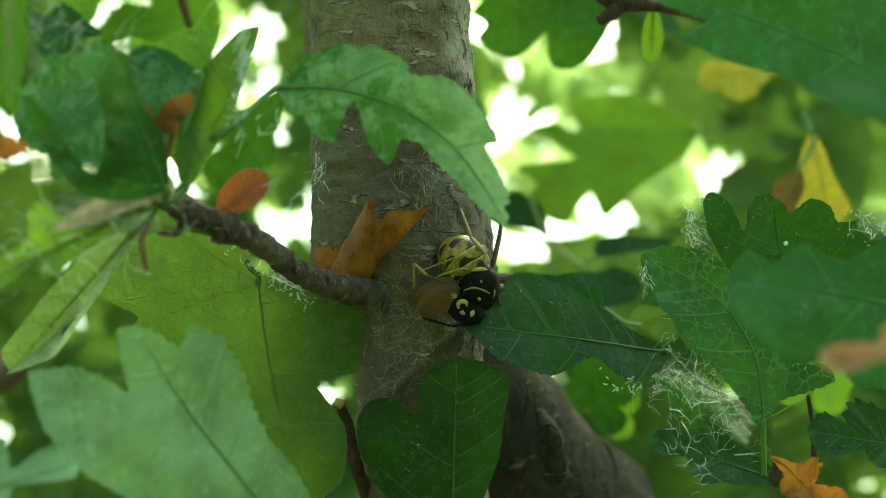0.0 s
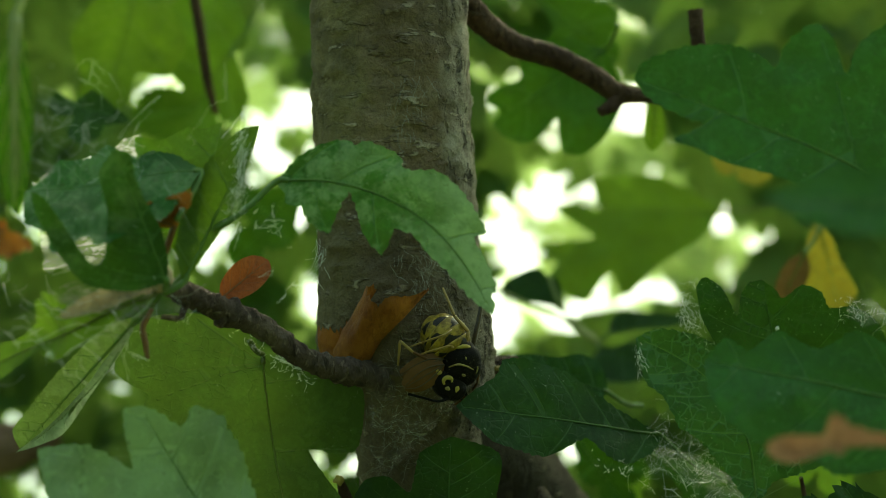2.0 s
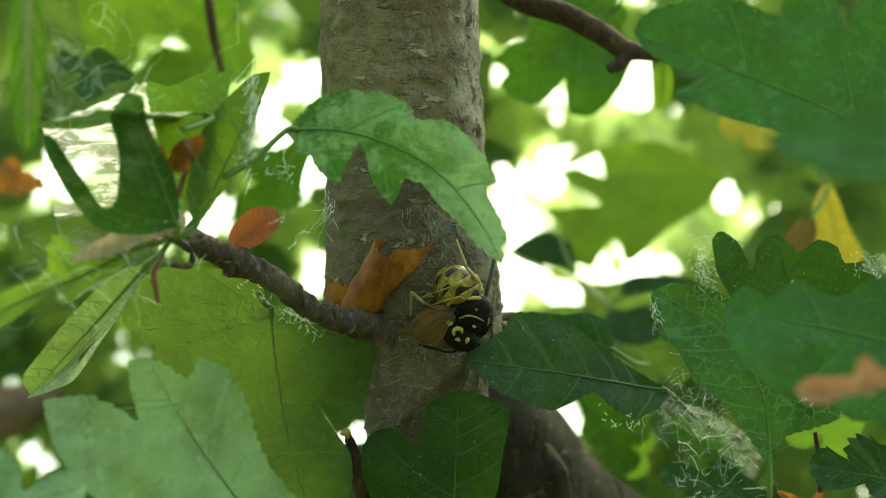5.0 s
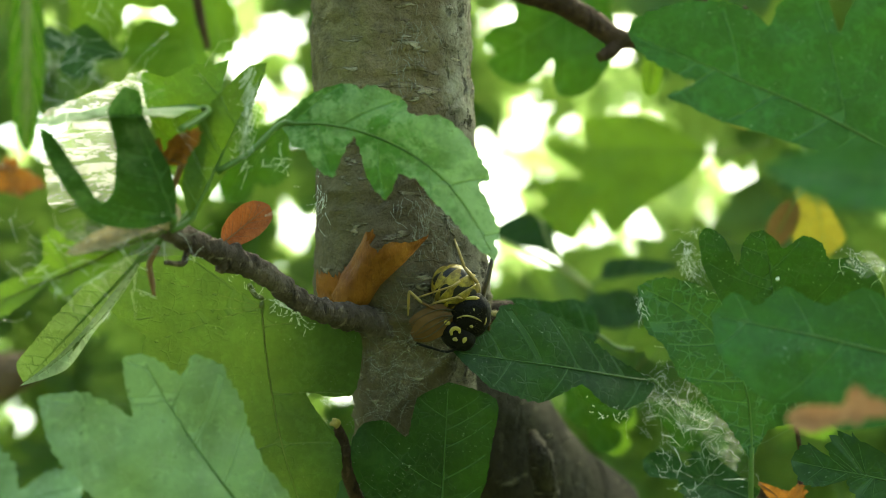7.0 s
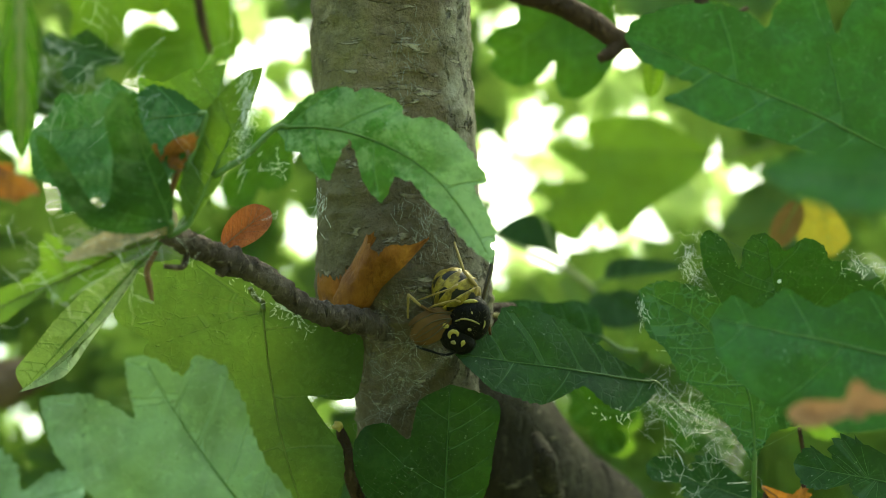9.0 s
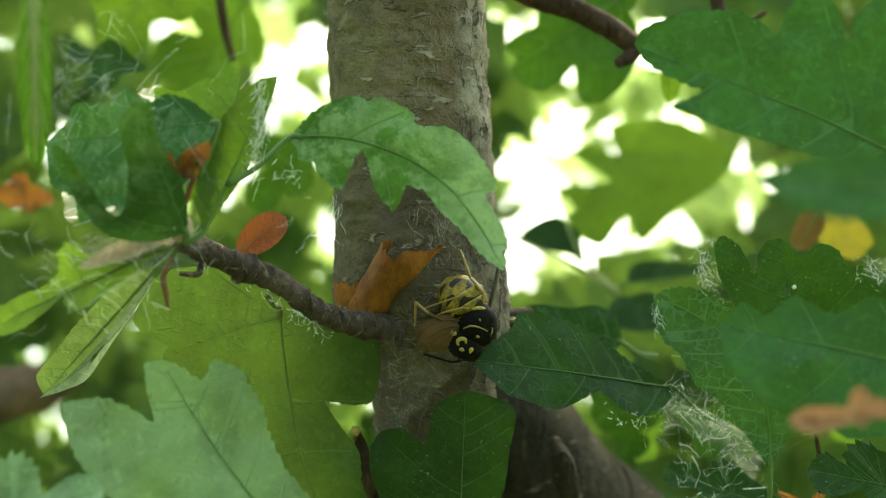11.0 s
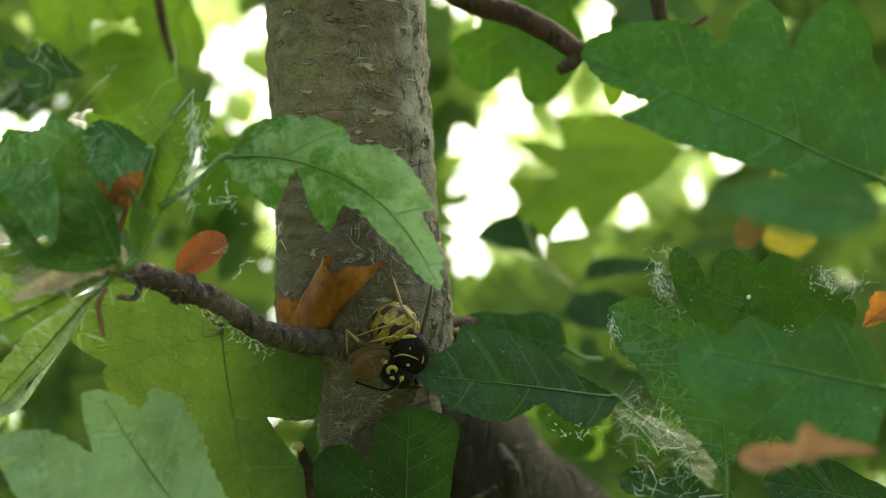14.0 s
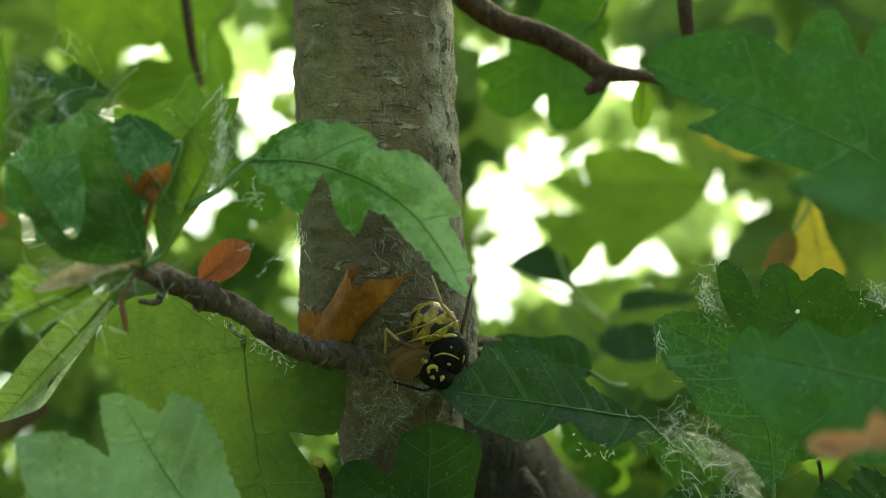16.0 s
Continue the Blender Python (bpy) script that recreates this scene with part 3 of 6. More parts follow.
# ---------------------------------------------------------------- ground and distance
def ground():
    bm = bmesh.new()
    n, size = 40, 400.0
    grid = [[bm.verts.new(((i / n - 0.5) ** 3 * 4 * size, (j / n - 0.5) ** 3 * 4 * size, 0.04 * noise.noise(Vector((i, j, 0)))))
             for j in range(n + 1)] for i in range(n + 1)]
    for i, j in product(range(n), range(n)):
        bm.faces.new((grid[i][j], grid[i + 1][j], grid[i + 1][j + 1], grid[i][j + 1]))
    return tagged(part("ground", bm, SOIL), "bare earth and short grass under the hedge", "ground", kind="structure")


ground()


# ---------------------------------------------------------------- the stem and its twigs
def stem():
    ob = thing("hawthorn_tree", "slender hawthorn tree, grey-brown cracked bark, bare side twigs", "tree", pose(0, 0, 0))
    bm = bmesh.new()
    axis = smoothed([(0.03, 0.2, -1.66), (0.015, 0.1, -0.8), (0.0, 0.01, -0.3), (-0.0029, 0.0000, -0.1262), (-0.0021, 0.0000, -0.0743), (-0.0021, 0.0000, -0.0380), (-0.0027, 0.0000, -0.0224), (-0.0045, 0.0000, -0.0112), (-0.0051, 0.0000, 0.0018), (-0.0062, 0.0000, 0.0174), (-0.0067, 0.0000, 0.0329), (-0.0073, 0.0000, 0.0641), (-0.0081, 0.0000, 0.1678)], 34)
    sides, rings = 150, []
    for i, p in enumerate(axis):
        z = p.z
        low = min(1, max(0, (-0.013 - z) / 0.009))
        r = 0.0123 - 0.00006 * z * 100 + 0.0012 * math.exp(-((z + 0.009) / 0.01) ** 2) - 0.0028 * low * low * (3 - 2 * low)
        ring = []
        for j in range(sides):
            a = 2 * math.pi * j / sides
            o = Vector((math.cos(a), math.sin(a), 0))
            q = Vector((o.x * 0.0125, o.y * 0.0125, z))
            d = 0.0005 * noise.noise(q * 90) + 0.0003 * noise.noise(Vector((q.x * 130, q.y * 130, z * 420)))
            d += 0.00028 * noise.noise(q * 620) + 0.00014 * noise.noise(q * 1500)
            crack = noise.noise(Vector((q.x * 420, q.y * 420, z * 110 + 7)))
            d -= 0.0005 * max(0, crack - 0.3) * 2
            lent = noise.noise(Vector((q.x * 190, q.y * 190, z * 950)))
            d += 0.0007 * max(0, lent - 0.4) * 2
            ring.append(bm.verts.new(p + o * (r + d)))
        rings.append(ring)
    for a, b in zip(rings, rings[1:]):
        for j in range(sides):
            bm.faces.new((a[j], a[(j + 1) % sides], b[(j + 1) % sides], b[j]))
    bm.faces.new(rings[-1])
    part("stem_bark", bm, BARK, ob)

    def limb(name, pts, radii, mat, rough=0.12, sides=14, label="", steps=8, knots=()):
        bm = bmesh.new()
        line = smoothed(pts, steps)
        rad = blend(radii, len(line))
        for k, f in knots:
            for i in range(len(line)):
                rad[i] *= 1 + f * math.exp(-((i / (len(line) - 1) - k) / 0.018) ** 2)
        tube(bm, line, rad, sides, rough, rng.random() * 9)
        return part(name, bm, mat, ob, label)

    limb("twig", [(-0.0053, -0.0080, -0.0157), (-0.0098, -0.0145, -0.0130), (-0.0141, -0.0195, -0.0117), (-0.0185, -0.0230, -0.0096), (-0.0230, -0.0270, -0.0056), (-0.0273, -0.0310, -0.0033), (-0.0312, -0.0360, -0.0010), (-0.0337, -0.0420, 0.0006)],
         [0.0030, 0.0019, 0.0015, 0.0014, 0.00145, 0.0015, 0.0014, 0.0011], BARK_TWIG, 0.2, 24, "dark knobbly twig", 24,
         [(0.22, 0.25), (0.27, 0.2), (0.33, 0.25), (0.38, 0.15), (0.44, 0.2), (0.5, 0.22), (0.57, 0.14), (0.63, 0.18), (0.7, 0.34), (0.76, 0.15), (0.83, 0.14), (0.9, 0.24)])
    limb("twig_stub", [(-0.0273, -0.0310, -0.0027), (-0.0280, -0.0320, -0.0043), (-0.0284, -0.0320, -0.0052)], [0.0008, 0.0009, 0.0006], BARK_TWIG)
    limb("twig_stub", [(-0.0316, -0.0360, -0.0010), (-0.0319, -0.0370, -0.0027), (-0.0323, -0.0380, -0.0038), (-0.0343, -0.0390, -0.0036)], [0.0005, 0.00045, 0.0004, 0.0003], BARK_TWIG)
    limb("branch", [(0.0005, 0.0040, 0.0503), (0.0060, 0.0100, 0.0435), (0.0125, 0.0140, 0.0389), (0.0201, 0.0160, 0.0368), (0.0267, 0.0170, 0.0335), (0.0304, 0.0170, 0.0311), (0.0379, 0.0200, 0.0305), (0.0500, 0.0260, 0.0282), (0.0717, 0.0340, 0.0201)],
         [0.0026, 0.0022, 0.00195, 0.0019, 0.0019, 0.0017, 0.0009, 0.0008, 0.0007], BARK_BROWN, 0.1, 14, "dark brown side branch", 10)
    limb("branch_spur", [(0.0312, 0.0170, 0.0318), (0.0294, 0.0160, 0.0291), (0.0272, 0.0150, 0.0277)], [0.0013, 0.0012, 0.0008], BARK_BROWN, 0.25)
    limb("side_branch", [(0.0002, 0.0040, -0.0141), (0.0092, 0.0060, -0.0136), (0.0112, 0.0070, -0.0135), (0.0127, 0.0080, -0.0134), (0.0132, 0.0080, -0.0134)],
         [0.002, 0.0019, 0.0018, 0.0016, 0.0011], BARK_SHADE, 0.12, 12, "thin side branch behind the stem")
    limb("low_twig", [(-0.0101, -0.0040, -0.0445), (-0.0123, -0.0080, -0.0366), (-0.0132, -0.0090, -0.0317), (-0.0140, -0.0100, -0.0287)], [0.0009, 0.0011, 0.0010, 0.0005], BARK_BROWN, 0.2)
    return ob


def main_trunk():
    ob = thing("tree_trunk", "thick leaning trunk, shade painted into its dark brown bark", "tree trunk", pose(0, 0, 0))
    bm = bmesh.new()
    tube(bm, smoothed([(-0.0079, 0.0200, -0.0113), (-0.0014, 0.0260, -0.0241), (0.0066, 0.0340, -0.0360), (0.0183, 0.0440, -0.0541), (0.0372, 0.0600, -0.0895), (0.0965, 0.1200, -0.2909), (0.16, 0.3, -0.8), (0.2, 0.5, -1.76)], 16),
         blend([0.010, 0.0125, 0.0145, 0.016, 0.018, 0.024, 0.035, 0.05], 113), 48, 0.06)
    part("trunk_bark", bm, BARK_TRUNK_SHADE, ob)
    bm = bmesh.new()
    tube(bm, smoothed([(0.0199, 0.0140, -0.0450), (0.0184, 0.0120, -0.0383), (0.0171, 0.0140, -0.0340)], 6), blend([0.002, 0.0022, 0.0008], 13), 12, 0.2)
    part("bark_ridge", bm, BARK_TRUNK_SHADE, ob)


def lone_twig(label, pts, radii, mat, key=None, rough=0.1, name="twig", cat="twig"):
    line = smoothed(pts, 8)
    at = line[0].copy()
    ob = thing(name, label, cat, pose(*at))
    bm = bmesh.new()
    tube(bm, [p - at for p in line], blend(radii, len(line)), 12, rough, rng.random() * 9)
    part("bark", bm, mat, ob)
    if key:
        SWAY[key].append(ob)
    return ob


stem()
main_trunk()
lone_twig("thin brown forked twig behind the stem", [(0.0363, 0.0950, -0.0148), (0.0270, 0.0960, -0.0089), (0.0153, 0.0990, -0.0037), (0.0072, 0.1040, 0.0020)], [0.0008, 0.00045, 0.0004, 0.0003], STALK, "fork", 0.05)
lone_twig("thin olive-brown leaf stalk behind the stem", [(0.0363, 0.0950, -0.0148), (0.0320, 0.0960, -0.0109), (0.0281, 0.0970, -0.0068), (0.0255, 0.1000, 0.0001)], [0.0006, 0.00045, 0.0004, 0.0003], STALK, "fork", 0.05)
lone_twig("brown branch in shade among foliage", [(-0.1504, 0.1300, -0.0540), (-0.1171, 0.1300, -0.0457), (-0.1040, 0.1320, -0.0425), (-0.0940, 0.1340, -0.0395)], [0.008, 0.0072, 0.006, 0.003], BARK_FAR)
lone_twig("thin dark bare twig among foliage", [(-0.0485, 0.0600, 0.0620), (-0.0466, 0.0620, 0.0490), (-0.0455, 0.0640, 0.0394), (-0.0441, 0.0660, 0.0328)], [0.0011, 0.001, 0.0009, 0.0006], BARK_BROWN)
lone_twig("brown stalk of a lost leaf, dangling", [(-0.0350, -0.0410, -0.0023), (-0.0361, -0.0410, -0.0045), (-0.0358, -0.0410, -0.0066), (-0.0355, -0.0410, -0.0085)], [0.0003, 0.0004, 0.00038, 0.0002], STALK_RED, "bud", 0.3, "dead_stalk", "stalk")
lone_twig("dark stalk in silk beside the veined leaf", [(0.0562, -0.0040, -0.0401), (0.0563, -0.0040, -0.0348), (0.0551, -0.0050, -0.0289)], [0.0005, 0.0004, 0.0003], BARK_BROWN, "right", 0.15, "dead_stalk", "stalk")
lone_twig("short dark twig at the branch's end", [(0.0419, 0.0100, 0.0436), (0.0424, 0.0100, 0.0382), (0.0434, 0.0100, 0.0332)], [0.0012, 0.0012, 0.001], BARK_BROWN)
lone_twig("fine dark bare twig over the branch", [(0.0400, 0.0200, 0.0321), (0.0468, 0.0200, 0.0335), (0.0525, 0.0200, 0.0368)], [0.0006, 0.0006, 0.0004], BARK_BROWN)

# ---------------------------------------------------------------- green leaves round the stem
# leaves with their own outlines
SWAY["centre"].append(leaf("green hawthorn leaf with pale mildew, drooping before the stem", (-0.0200, -0.0380, 0.0135), (0.0072, -0.0420, -0.0031), (0.05, -1, 0.25), LEAF_MILDEW, stalk=(-0.0274, -0.0410, 0.0074),
     left=[(-0.12, 0.02, 0), (-0.20, 0.06, 0), (-0.28, 0.13, 1), (-0.29, 0.19, 0), (-0.33, 0.22, 0), (-0.35, 0.35, 1), (-0.31, 0.41, 0), (-0.37, 0.52, 0), (-0.36, 0.63, 0), (-0.32, 0.72, 0), (-0.27, 0.81, 1), (-0.22, 0.78, 0), (-0.17, 0.87, 0), (-0.10, 0.96, 1), (-0.06, 0.96, 0), (-0.04, 0.99, 0)],
     right=[(0.02, 0.05, 0), (0.06, 0.09, 1), (0.04, 0.14, 0), (0.07, 0.20, 0), (0.07, 0.29, 1), (-0.00, 0.28, 0), (-0.11, 0.27, 0), (-0.08, 0.32, 0), (-0.00, 0.41, 0), (0.03, 0.51, 1), (-0.03, 0.51, 0), (-0.08, 0.50, 0), (-0.10, 0.57, 0), (-0.07, 0.66, 1), (-0.05, 0.76, 0), (-0.01, 0.89, 0)], bend=0.03, fold=0.06, teeth=0.013, arc=-0.18))
SWAY["big"].append(leaf("big dull green leaf with toothed lobes", (-0.0166, -0.0420, -0.0424), (-0.0355, -0.0460, -0.0142), (0, -1, 0.55), LEAF_BLUE, stalk=(-0.0131, -0.0380, -0.0476),
     left=[(-0.16, 0.22, 0), (-0.31, 0.45, 0), (-0.42, 0.70, 0), (-0.44, 0.87, 0), (-0.42, 0.97, 0), (-0.37, 1.08, 1), (-0.29, 1.04, 0), (-0.23, 1.00, 1), (-0.18, 0.91, 0), (-0.15, 0.83, 0), (-0.11, 0.93, 0), (-0.06, 1.02, 1)],
     right=[(0.12, 0.12, 0), (0.14, 0.28, 0), (0.13, 0.41, 0), (0.15, 0.52, 0), (0.19, 0.64, 0), (0.20, 0.74, 0), (0.21, 0.80, 1), (0.15, 0.89, 1), (0.08, 0.85, 0), (0.05, 0.91, 0), (0.03, 0.96, 0)], teeth=0.012, fold=0.08, bend=0.03, arc=-0.03))
SWAY["lime"].append(leaf("yellow-green leaf lit from behind, hanging under the twig", (-0.0249, -0.0125, -0.0102), (-0.0179, -0.0160, -0.0419), (0, -1, 0.05), LEAF_OLIVE, stalk=(-0.0258, -0.0200, -0.0078),
     left=[(-0.18, 0.12, 0), (-0.37, 0.20, 1), (-0.40, 0.28, 0), (-0.36, 0.42, 0), (-0.31, 0.50, 1), (-0.21, 0.49, 0), (-0.11, 0.45, 0), (-0.16, 0.58, 0), (-0.21, 0.70, 1), (-0.20, 0.81, 0), (-0.14, 0.94, 0)],
     right=[(0.03, -0.12, 0), (0.13, -0.19, 0), (0.28, -0.25, 1), (0.43, -0.27, 0), (0.55, -0.23, 1), (0.65, -0.09, 0), (0.62, -0.02, 1), (0.53, 0.06, 0), (0.56, 0.11, 1), (0.51, 0.28, 0), (0.37, 0.48, 0), (0.26, 0.68, 1), (0.15, 0.88, 0)], teeth=0.007, fold=0.02, bend=0.02, rib_r=0.00014, slant=0.2, arc=0.04))
SWAY["low"].append(leaf("dark green leaf standing before the stem's foot", (0.0013, -0.0170, -0.0453), (0.0022, -0.0190, -0.0213), (0, -1, 0.3), LEAF_DARK, stalk=(0.0009, -0.0140, -0.0517),
     left=[(-0.22, 0.07, 0), (-0.43, 0.25, 0), (-0.53, 0.46, 1), (-0.55, 0.62, 0), (-0.49, 0.73, 1), (-0.36, 0.76, 0), (-0.23, 0.67, 0), (-0.20, 0.80, 0), (-0.17, 0.91, 1)],
     right=[(0.16, 0.16, 0), (0.25, 0.41, 0), (0.27, 0.62, 1), (0.30, 0.83, 0), (0.28, 0.92, 1), (0.16, 0.97, 0)], teeth=0.008, fold=0.08, bend=0.02))
SWAY["side"].append(leaf("dark green leaf lying beside the stem", (0.0339, -0.0050, -0.0229), (0.0030, -0.0165, -0.0172), (0, -1, 0.4), LEAF_DARK, stalk=(0.0446, 0.0040, -0.0307),
     left=[(-0.09, 0.06, 0), (-0.16, 0.19, 1), (-0.14, 0.30, 0), (-0.07, 0.39, 0), (-0.13, 0.50, 0), (-0.17, 0.58, 1), (-0.17, 0.67, 0), (-0.14, 0.83, 1), (-0.07, 0.93, 0)],
     right=[(0.08, 0.19, 0), (0.15, 0.34, 0), (0.22, 0.50, 0), (0.25, 0.67, 0), (0.24, 0.78, 1), (0.16, 0.82, 0), (0.07, 0.93, 0)], teeth=0.012, fold=0.08, bend=0.02, stalk_r=0.00025))
SWAY["right"].append(leaf("veined green leaf on an upright stalk", (0.0471, -0.0100, -0.0331), (0.0300, -0.0080, -0.0078), (0.1, -1, 0.2), LEAF_VEIN, stalk=(0.0472, -0.0100, -0.0395),
     left=[(-0.01, 0.07, 0), (-0.01, 0.24, 0), (-0.03, 0.43, 0), (-0.08, 0.54, 1), (-0.06, 0.69, 0), (-0.09, 0.80, 1), (-0.05, 0.91, 0)],
     right=[(0.15, 0.06, 0), (0.28, 0.02, 0), (0.42, -0.01, 1), (0.43, 0.08, 0), (0.32, 0.17, 0), (0.29, 0.41, 0), (0.30, 0.65, 1), (0.30, 0.76, 0), (0.24, 0.87, 1), (0.11, 0.98, 0)], teeth=0.012, fold=0.06, bend=0.02, arc=0.2))
SWAY["right"].append(leaf("dark green leaf with rounded upright lobes", (0.0540, -0.0040, -0.0220), (0.0488, -0.0080, 0.0007), (0, -1, 0.3), LEAF_DARK, stalk=(0.0513, -0.0080, -0.0266),
     left=[(-0.15, 0.23, 0), (-0.35, 0.60, 0), (-0.43, 0.84, 0), (-0.43, 1.05, 0), (-0.36, 1.11, 1), (-0.26, 1.01, 0), (-0.21, 0.82, 0), (-0.16, 0.93, 0), (-0.09, 1.00, 1)],
     right=[(0.25, 0.13, 0), (0.57, 0.22, 0), (0.68, 0.41, 0), (0.64, 0.60, 1), (0.52, 0.71, 1), (0.38, 0.73, 0), (0.34, 0.85, 0), (0.24, 0.91, 1), (0.10, 0.86, 0), (0.07, 0.92, 0)], teeth=0.008, fold=0.08, bend=0.03))
SWAY["right"].append(leaf("dull green leaf close by, out of focus", (0.0568, -0.0520, -0.0130), (0.0325, -0.0480, -0.0081), (0, -1, 0.35), LEAF_TEAL, stalk=(0.0607, -0.0520, -0.0137),
     left=[(-0.30, 0.04, 0), (-0.42, 0.33, 1), (-0.32, 0.49, 0), (-0.37, 0.65, 1), (-0.28, 0.84, 0), (-0.16, 0.95, 1)],
     right=[(0.20, 0.13, 0), (0.29, 0.32, 1), (0.16, 0.49, 0), (0.22, 0.68, 1), (0.09, 0.80, 0), (0.13, 0.92, 1)], teeth=0.012, fold=0.08, bend=0.03))
SWAY["topright"].append(leaf("broad green leaf with long pointed lobes", (0.0589, -0.0460, 0.0096), (0.0226, -0.0460, 0.0251), (0, -1, 0.25), LEAF_TEAL, stalk=(0.0650, -0.0460, 0.0062),
     left=[(-0.08, 0.14, 0), (-0.11, 0.31, 1), (-0.13, 0.45, 0), (-0.15, 0.67, 0), (-0.14, 0.75, 0), (-0.14, 0.82, 1), (-0.06, 0.75, 0), (-0.06, 0.80, 0), (-0.05, 0.93, 0)],
     right=[(0.22, -0.00, 0), (0.34, 0.15, 0), (0.43, 0.21, 0), (0.47, 0.33, 1), (0.36, 0.40, 0), (0.26, 0.40, 0), (0.34, 0.47, 0), (0.37, 0.55, 1), (0.27, 0.61, 0), (0.19, 0.61, 0), (0.21, 0.68, 0), (0.20, 0.78, 1), (0.15, 0.89, 0), (0.06, 0.99, 0)], teeth=0.009, fold=0.06, bend=0.03))
SWAY["close"].append(leaf("dull green leaf close by, out of focus", (0.0401, -0.1000, 0.0069), (0.0259, -0.0980, 0.0084), (0, -1, 0.5), LEAF_TEAL, stalk=(0.0424, -0.1000, 0.0068),
     left=[(-0.20, 0.22, 0), (-0.23, 0.53, 1), (-0.14, 0.80, 0)],
     right=[(0.22, 0.25, 0), (0.18, 0.61, 1), (0.09, 0.84, 0)], teeth=0.01))
leaf("lobed green leaf hanging behind the branch", (0.0330, 0.0580, 0.0446), (0.0111, 0.0620, 0.0306), (0, -1, 0.1), LEAF, stalk=(0.0334, 0.0400, 0.0463),
     left=[(-0.38, 0.07, 0), (-0.55, 0.32, 1), (-0.59, 0.53, 0), (-0.50, 0.66, 1), (-0.38, 0.64, 0), (-0.25, 0.57, 0), (-0.29, 0.75, 0), (-0.27, 0.88, 1), (-0.14, 0.98, 0)],
     right=[(0.27, 0.25, 0), (0.30, 0.53, 0), (0.16, 0.65, 0), (0.19, 0.80, 0), (0.16, 0.94, 1), (0.04, 0.90, 0)], teeth=0.01, bend=0.03)
SWAY["far"].append(leaf("lobed yellow-green leaf hanging behind", (0.0711, 0.1380, 0.0149), (0.0294, 0.1430, 0.0170), (0, -1, 0.1), LEAF_LIME, stalk=(0.0855, 0.1300, 0.0182),
     left=[(-0.17, 0.11, 0), (-0.32, 0.32, 0), (-0.53, 0.53, 1), (-0.39, 0.63, 0), (-0.57, 0.76, 1), (-0.53, 0.90, 0), (-0.41, 0.99, 1), (-0.35, 0.94, 0), (-0.24, 1.06, 1), (-0.21, 0.91, 0), (-0.18, 0.73, 0), (-0.08, 0.89, 0)],
     right=[(0.11, 0.15, 0), (0.21, 0.39, 0), (0.19, 0.63, 0), (0.15, 0.76, 1), (-0.01, 0.71, 0), (0.03, 0.86, 0)], rib_r=0.00012, teeth=0.008, bend=0.03))
SWAY["bud"].append(leaf("upright green leaf on the twig's end", (-0.0308, -0.0420, 0.0011), (-0.0219, -0.0380, 0.0209), (0.3, -1, 0.1), LEAF_FRESH, stalk=(-0.0331, -0.0430, -0.0003),
     left=[(-0.12, 0.13, 0), (-0.18, 0.35, 0), (-0.20, 0.56, 1), (-0.15, 0.76, 0), (-0.09, 0.92, 0)],
     right=[(0.04, 0.20, 0), (0.07, 0.43, 1), (0.04, 0.68, 0), (0.02, 0.89, 0)], teeth=0.008, fold=0.2))
SWAY["bud"].append(leaf("green leaf with a torn tip behind the upright one", (-0.0309, -0.0400, 0.0025), (-0.0268, -0.0370, 0.0215), (0.2, -1, 0.1), LEAF_FRESH, stalk=(-0.0331, -0.0430, -0.0003),
     left=[(-0.21, 0.21, 0), (-0.42, 0.53, 1), (-0.51, 0.75, 1), (-0.35, 0.77, 0), (-0.21, 0.90, 1), (-0.11, 0.92, 0)],
     right=[(0.02, 0.28, 0), (-0.01, 0.64, 1), (-0.00, 0.88, 0)], teeth=0.012, fold=0.08))
SWAY["flap"].append(leaf("dark green leaf behind a film of silk", (-0.0287, -0.0420, 0.0145), (-0.0504, -0.0420, 0.0125), (0, -1, 0.4), LEAF_SILKY, stalk=(-0.0311, -0.0430, 0.0077),
     left=[(-0.20, 0.09, 0), (-0.37, 0.21, 1), (-0.34, 0.29, 0), (-0.49, 0.41, 1), (-0.55, 0.54, 1), (-0.45, 0.61, 0), (-0.53, 0.79, 1), (-0.37, 0.83, 0), (-0.27, 0.97, 1)],
     right=[(0.14, 0.14, 0), (0.22, 0.29, 1), (0.17, 0.38, 0), (0.27, 0.54, 1), (0.19, 0.64, 0), (0.22, 0.82, 1), (0.10, 0.89, 0)], teeth=0.018, rib_r=0.0001, fold=0.05))
SWAY["bud"].append(leaf("green leaf with narrow lobes wrapped in fine silk", (-0.0320, -0.0470, 0.0011), (-0.0371, -0.0520, 0.0166), (0, -1, 0.3), LEAF_SILKY, stalk=(-0.0331, -0.0430, 0.0001),
     left=[(-0.24, 0.03, 0), (-0.52, 0.19, 0), (-0.61, 0.45, 0), (-0.65, 0.76, 0), (-0.62, 0.92, 1), (-0.55, 0.83, 0), (-0.49, 0.54, 0), (-0.43, 0.30, 0), (-0.33, 0.33, 0), (-0.20, 0.61, 0), (-0.16, 0.88, 1)],
     right=[(0.07, 0.17, 0), (0.10, 0.37, 0), (0.07, 0.55, 1), (0.06, 0.77, 0), (0.09, 0.93, 1)], teeth=0.012, rib_r=0.0001, fold=0.05))
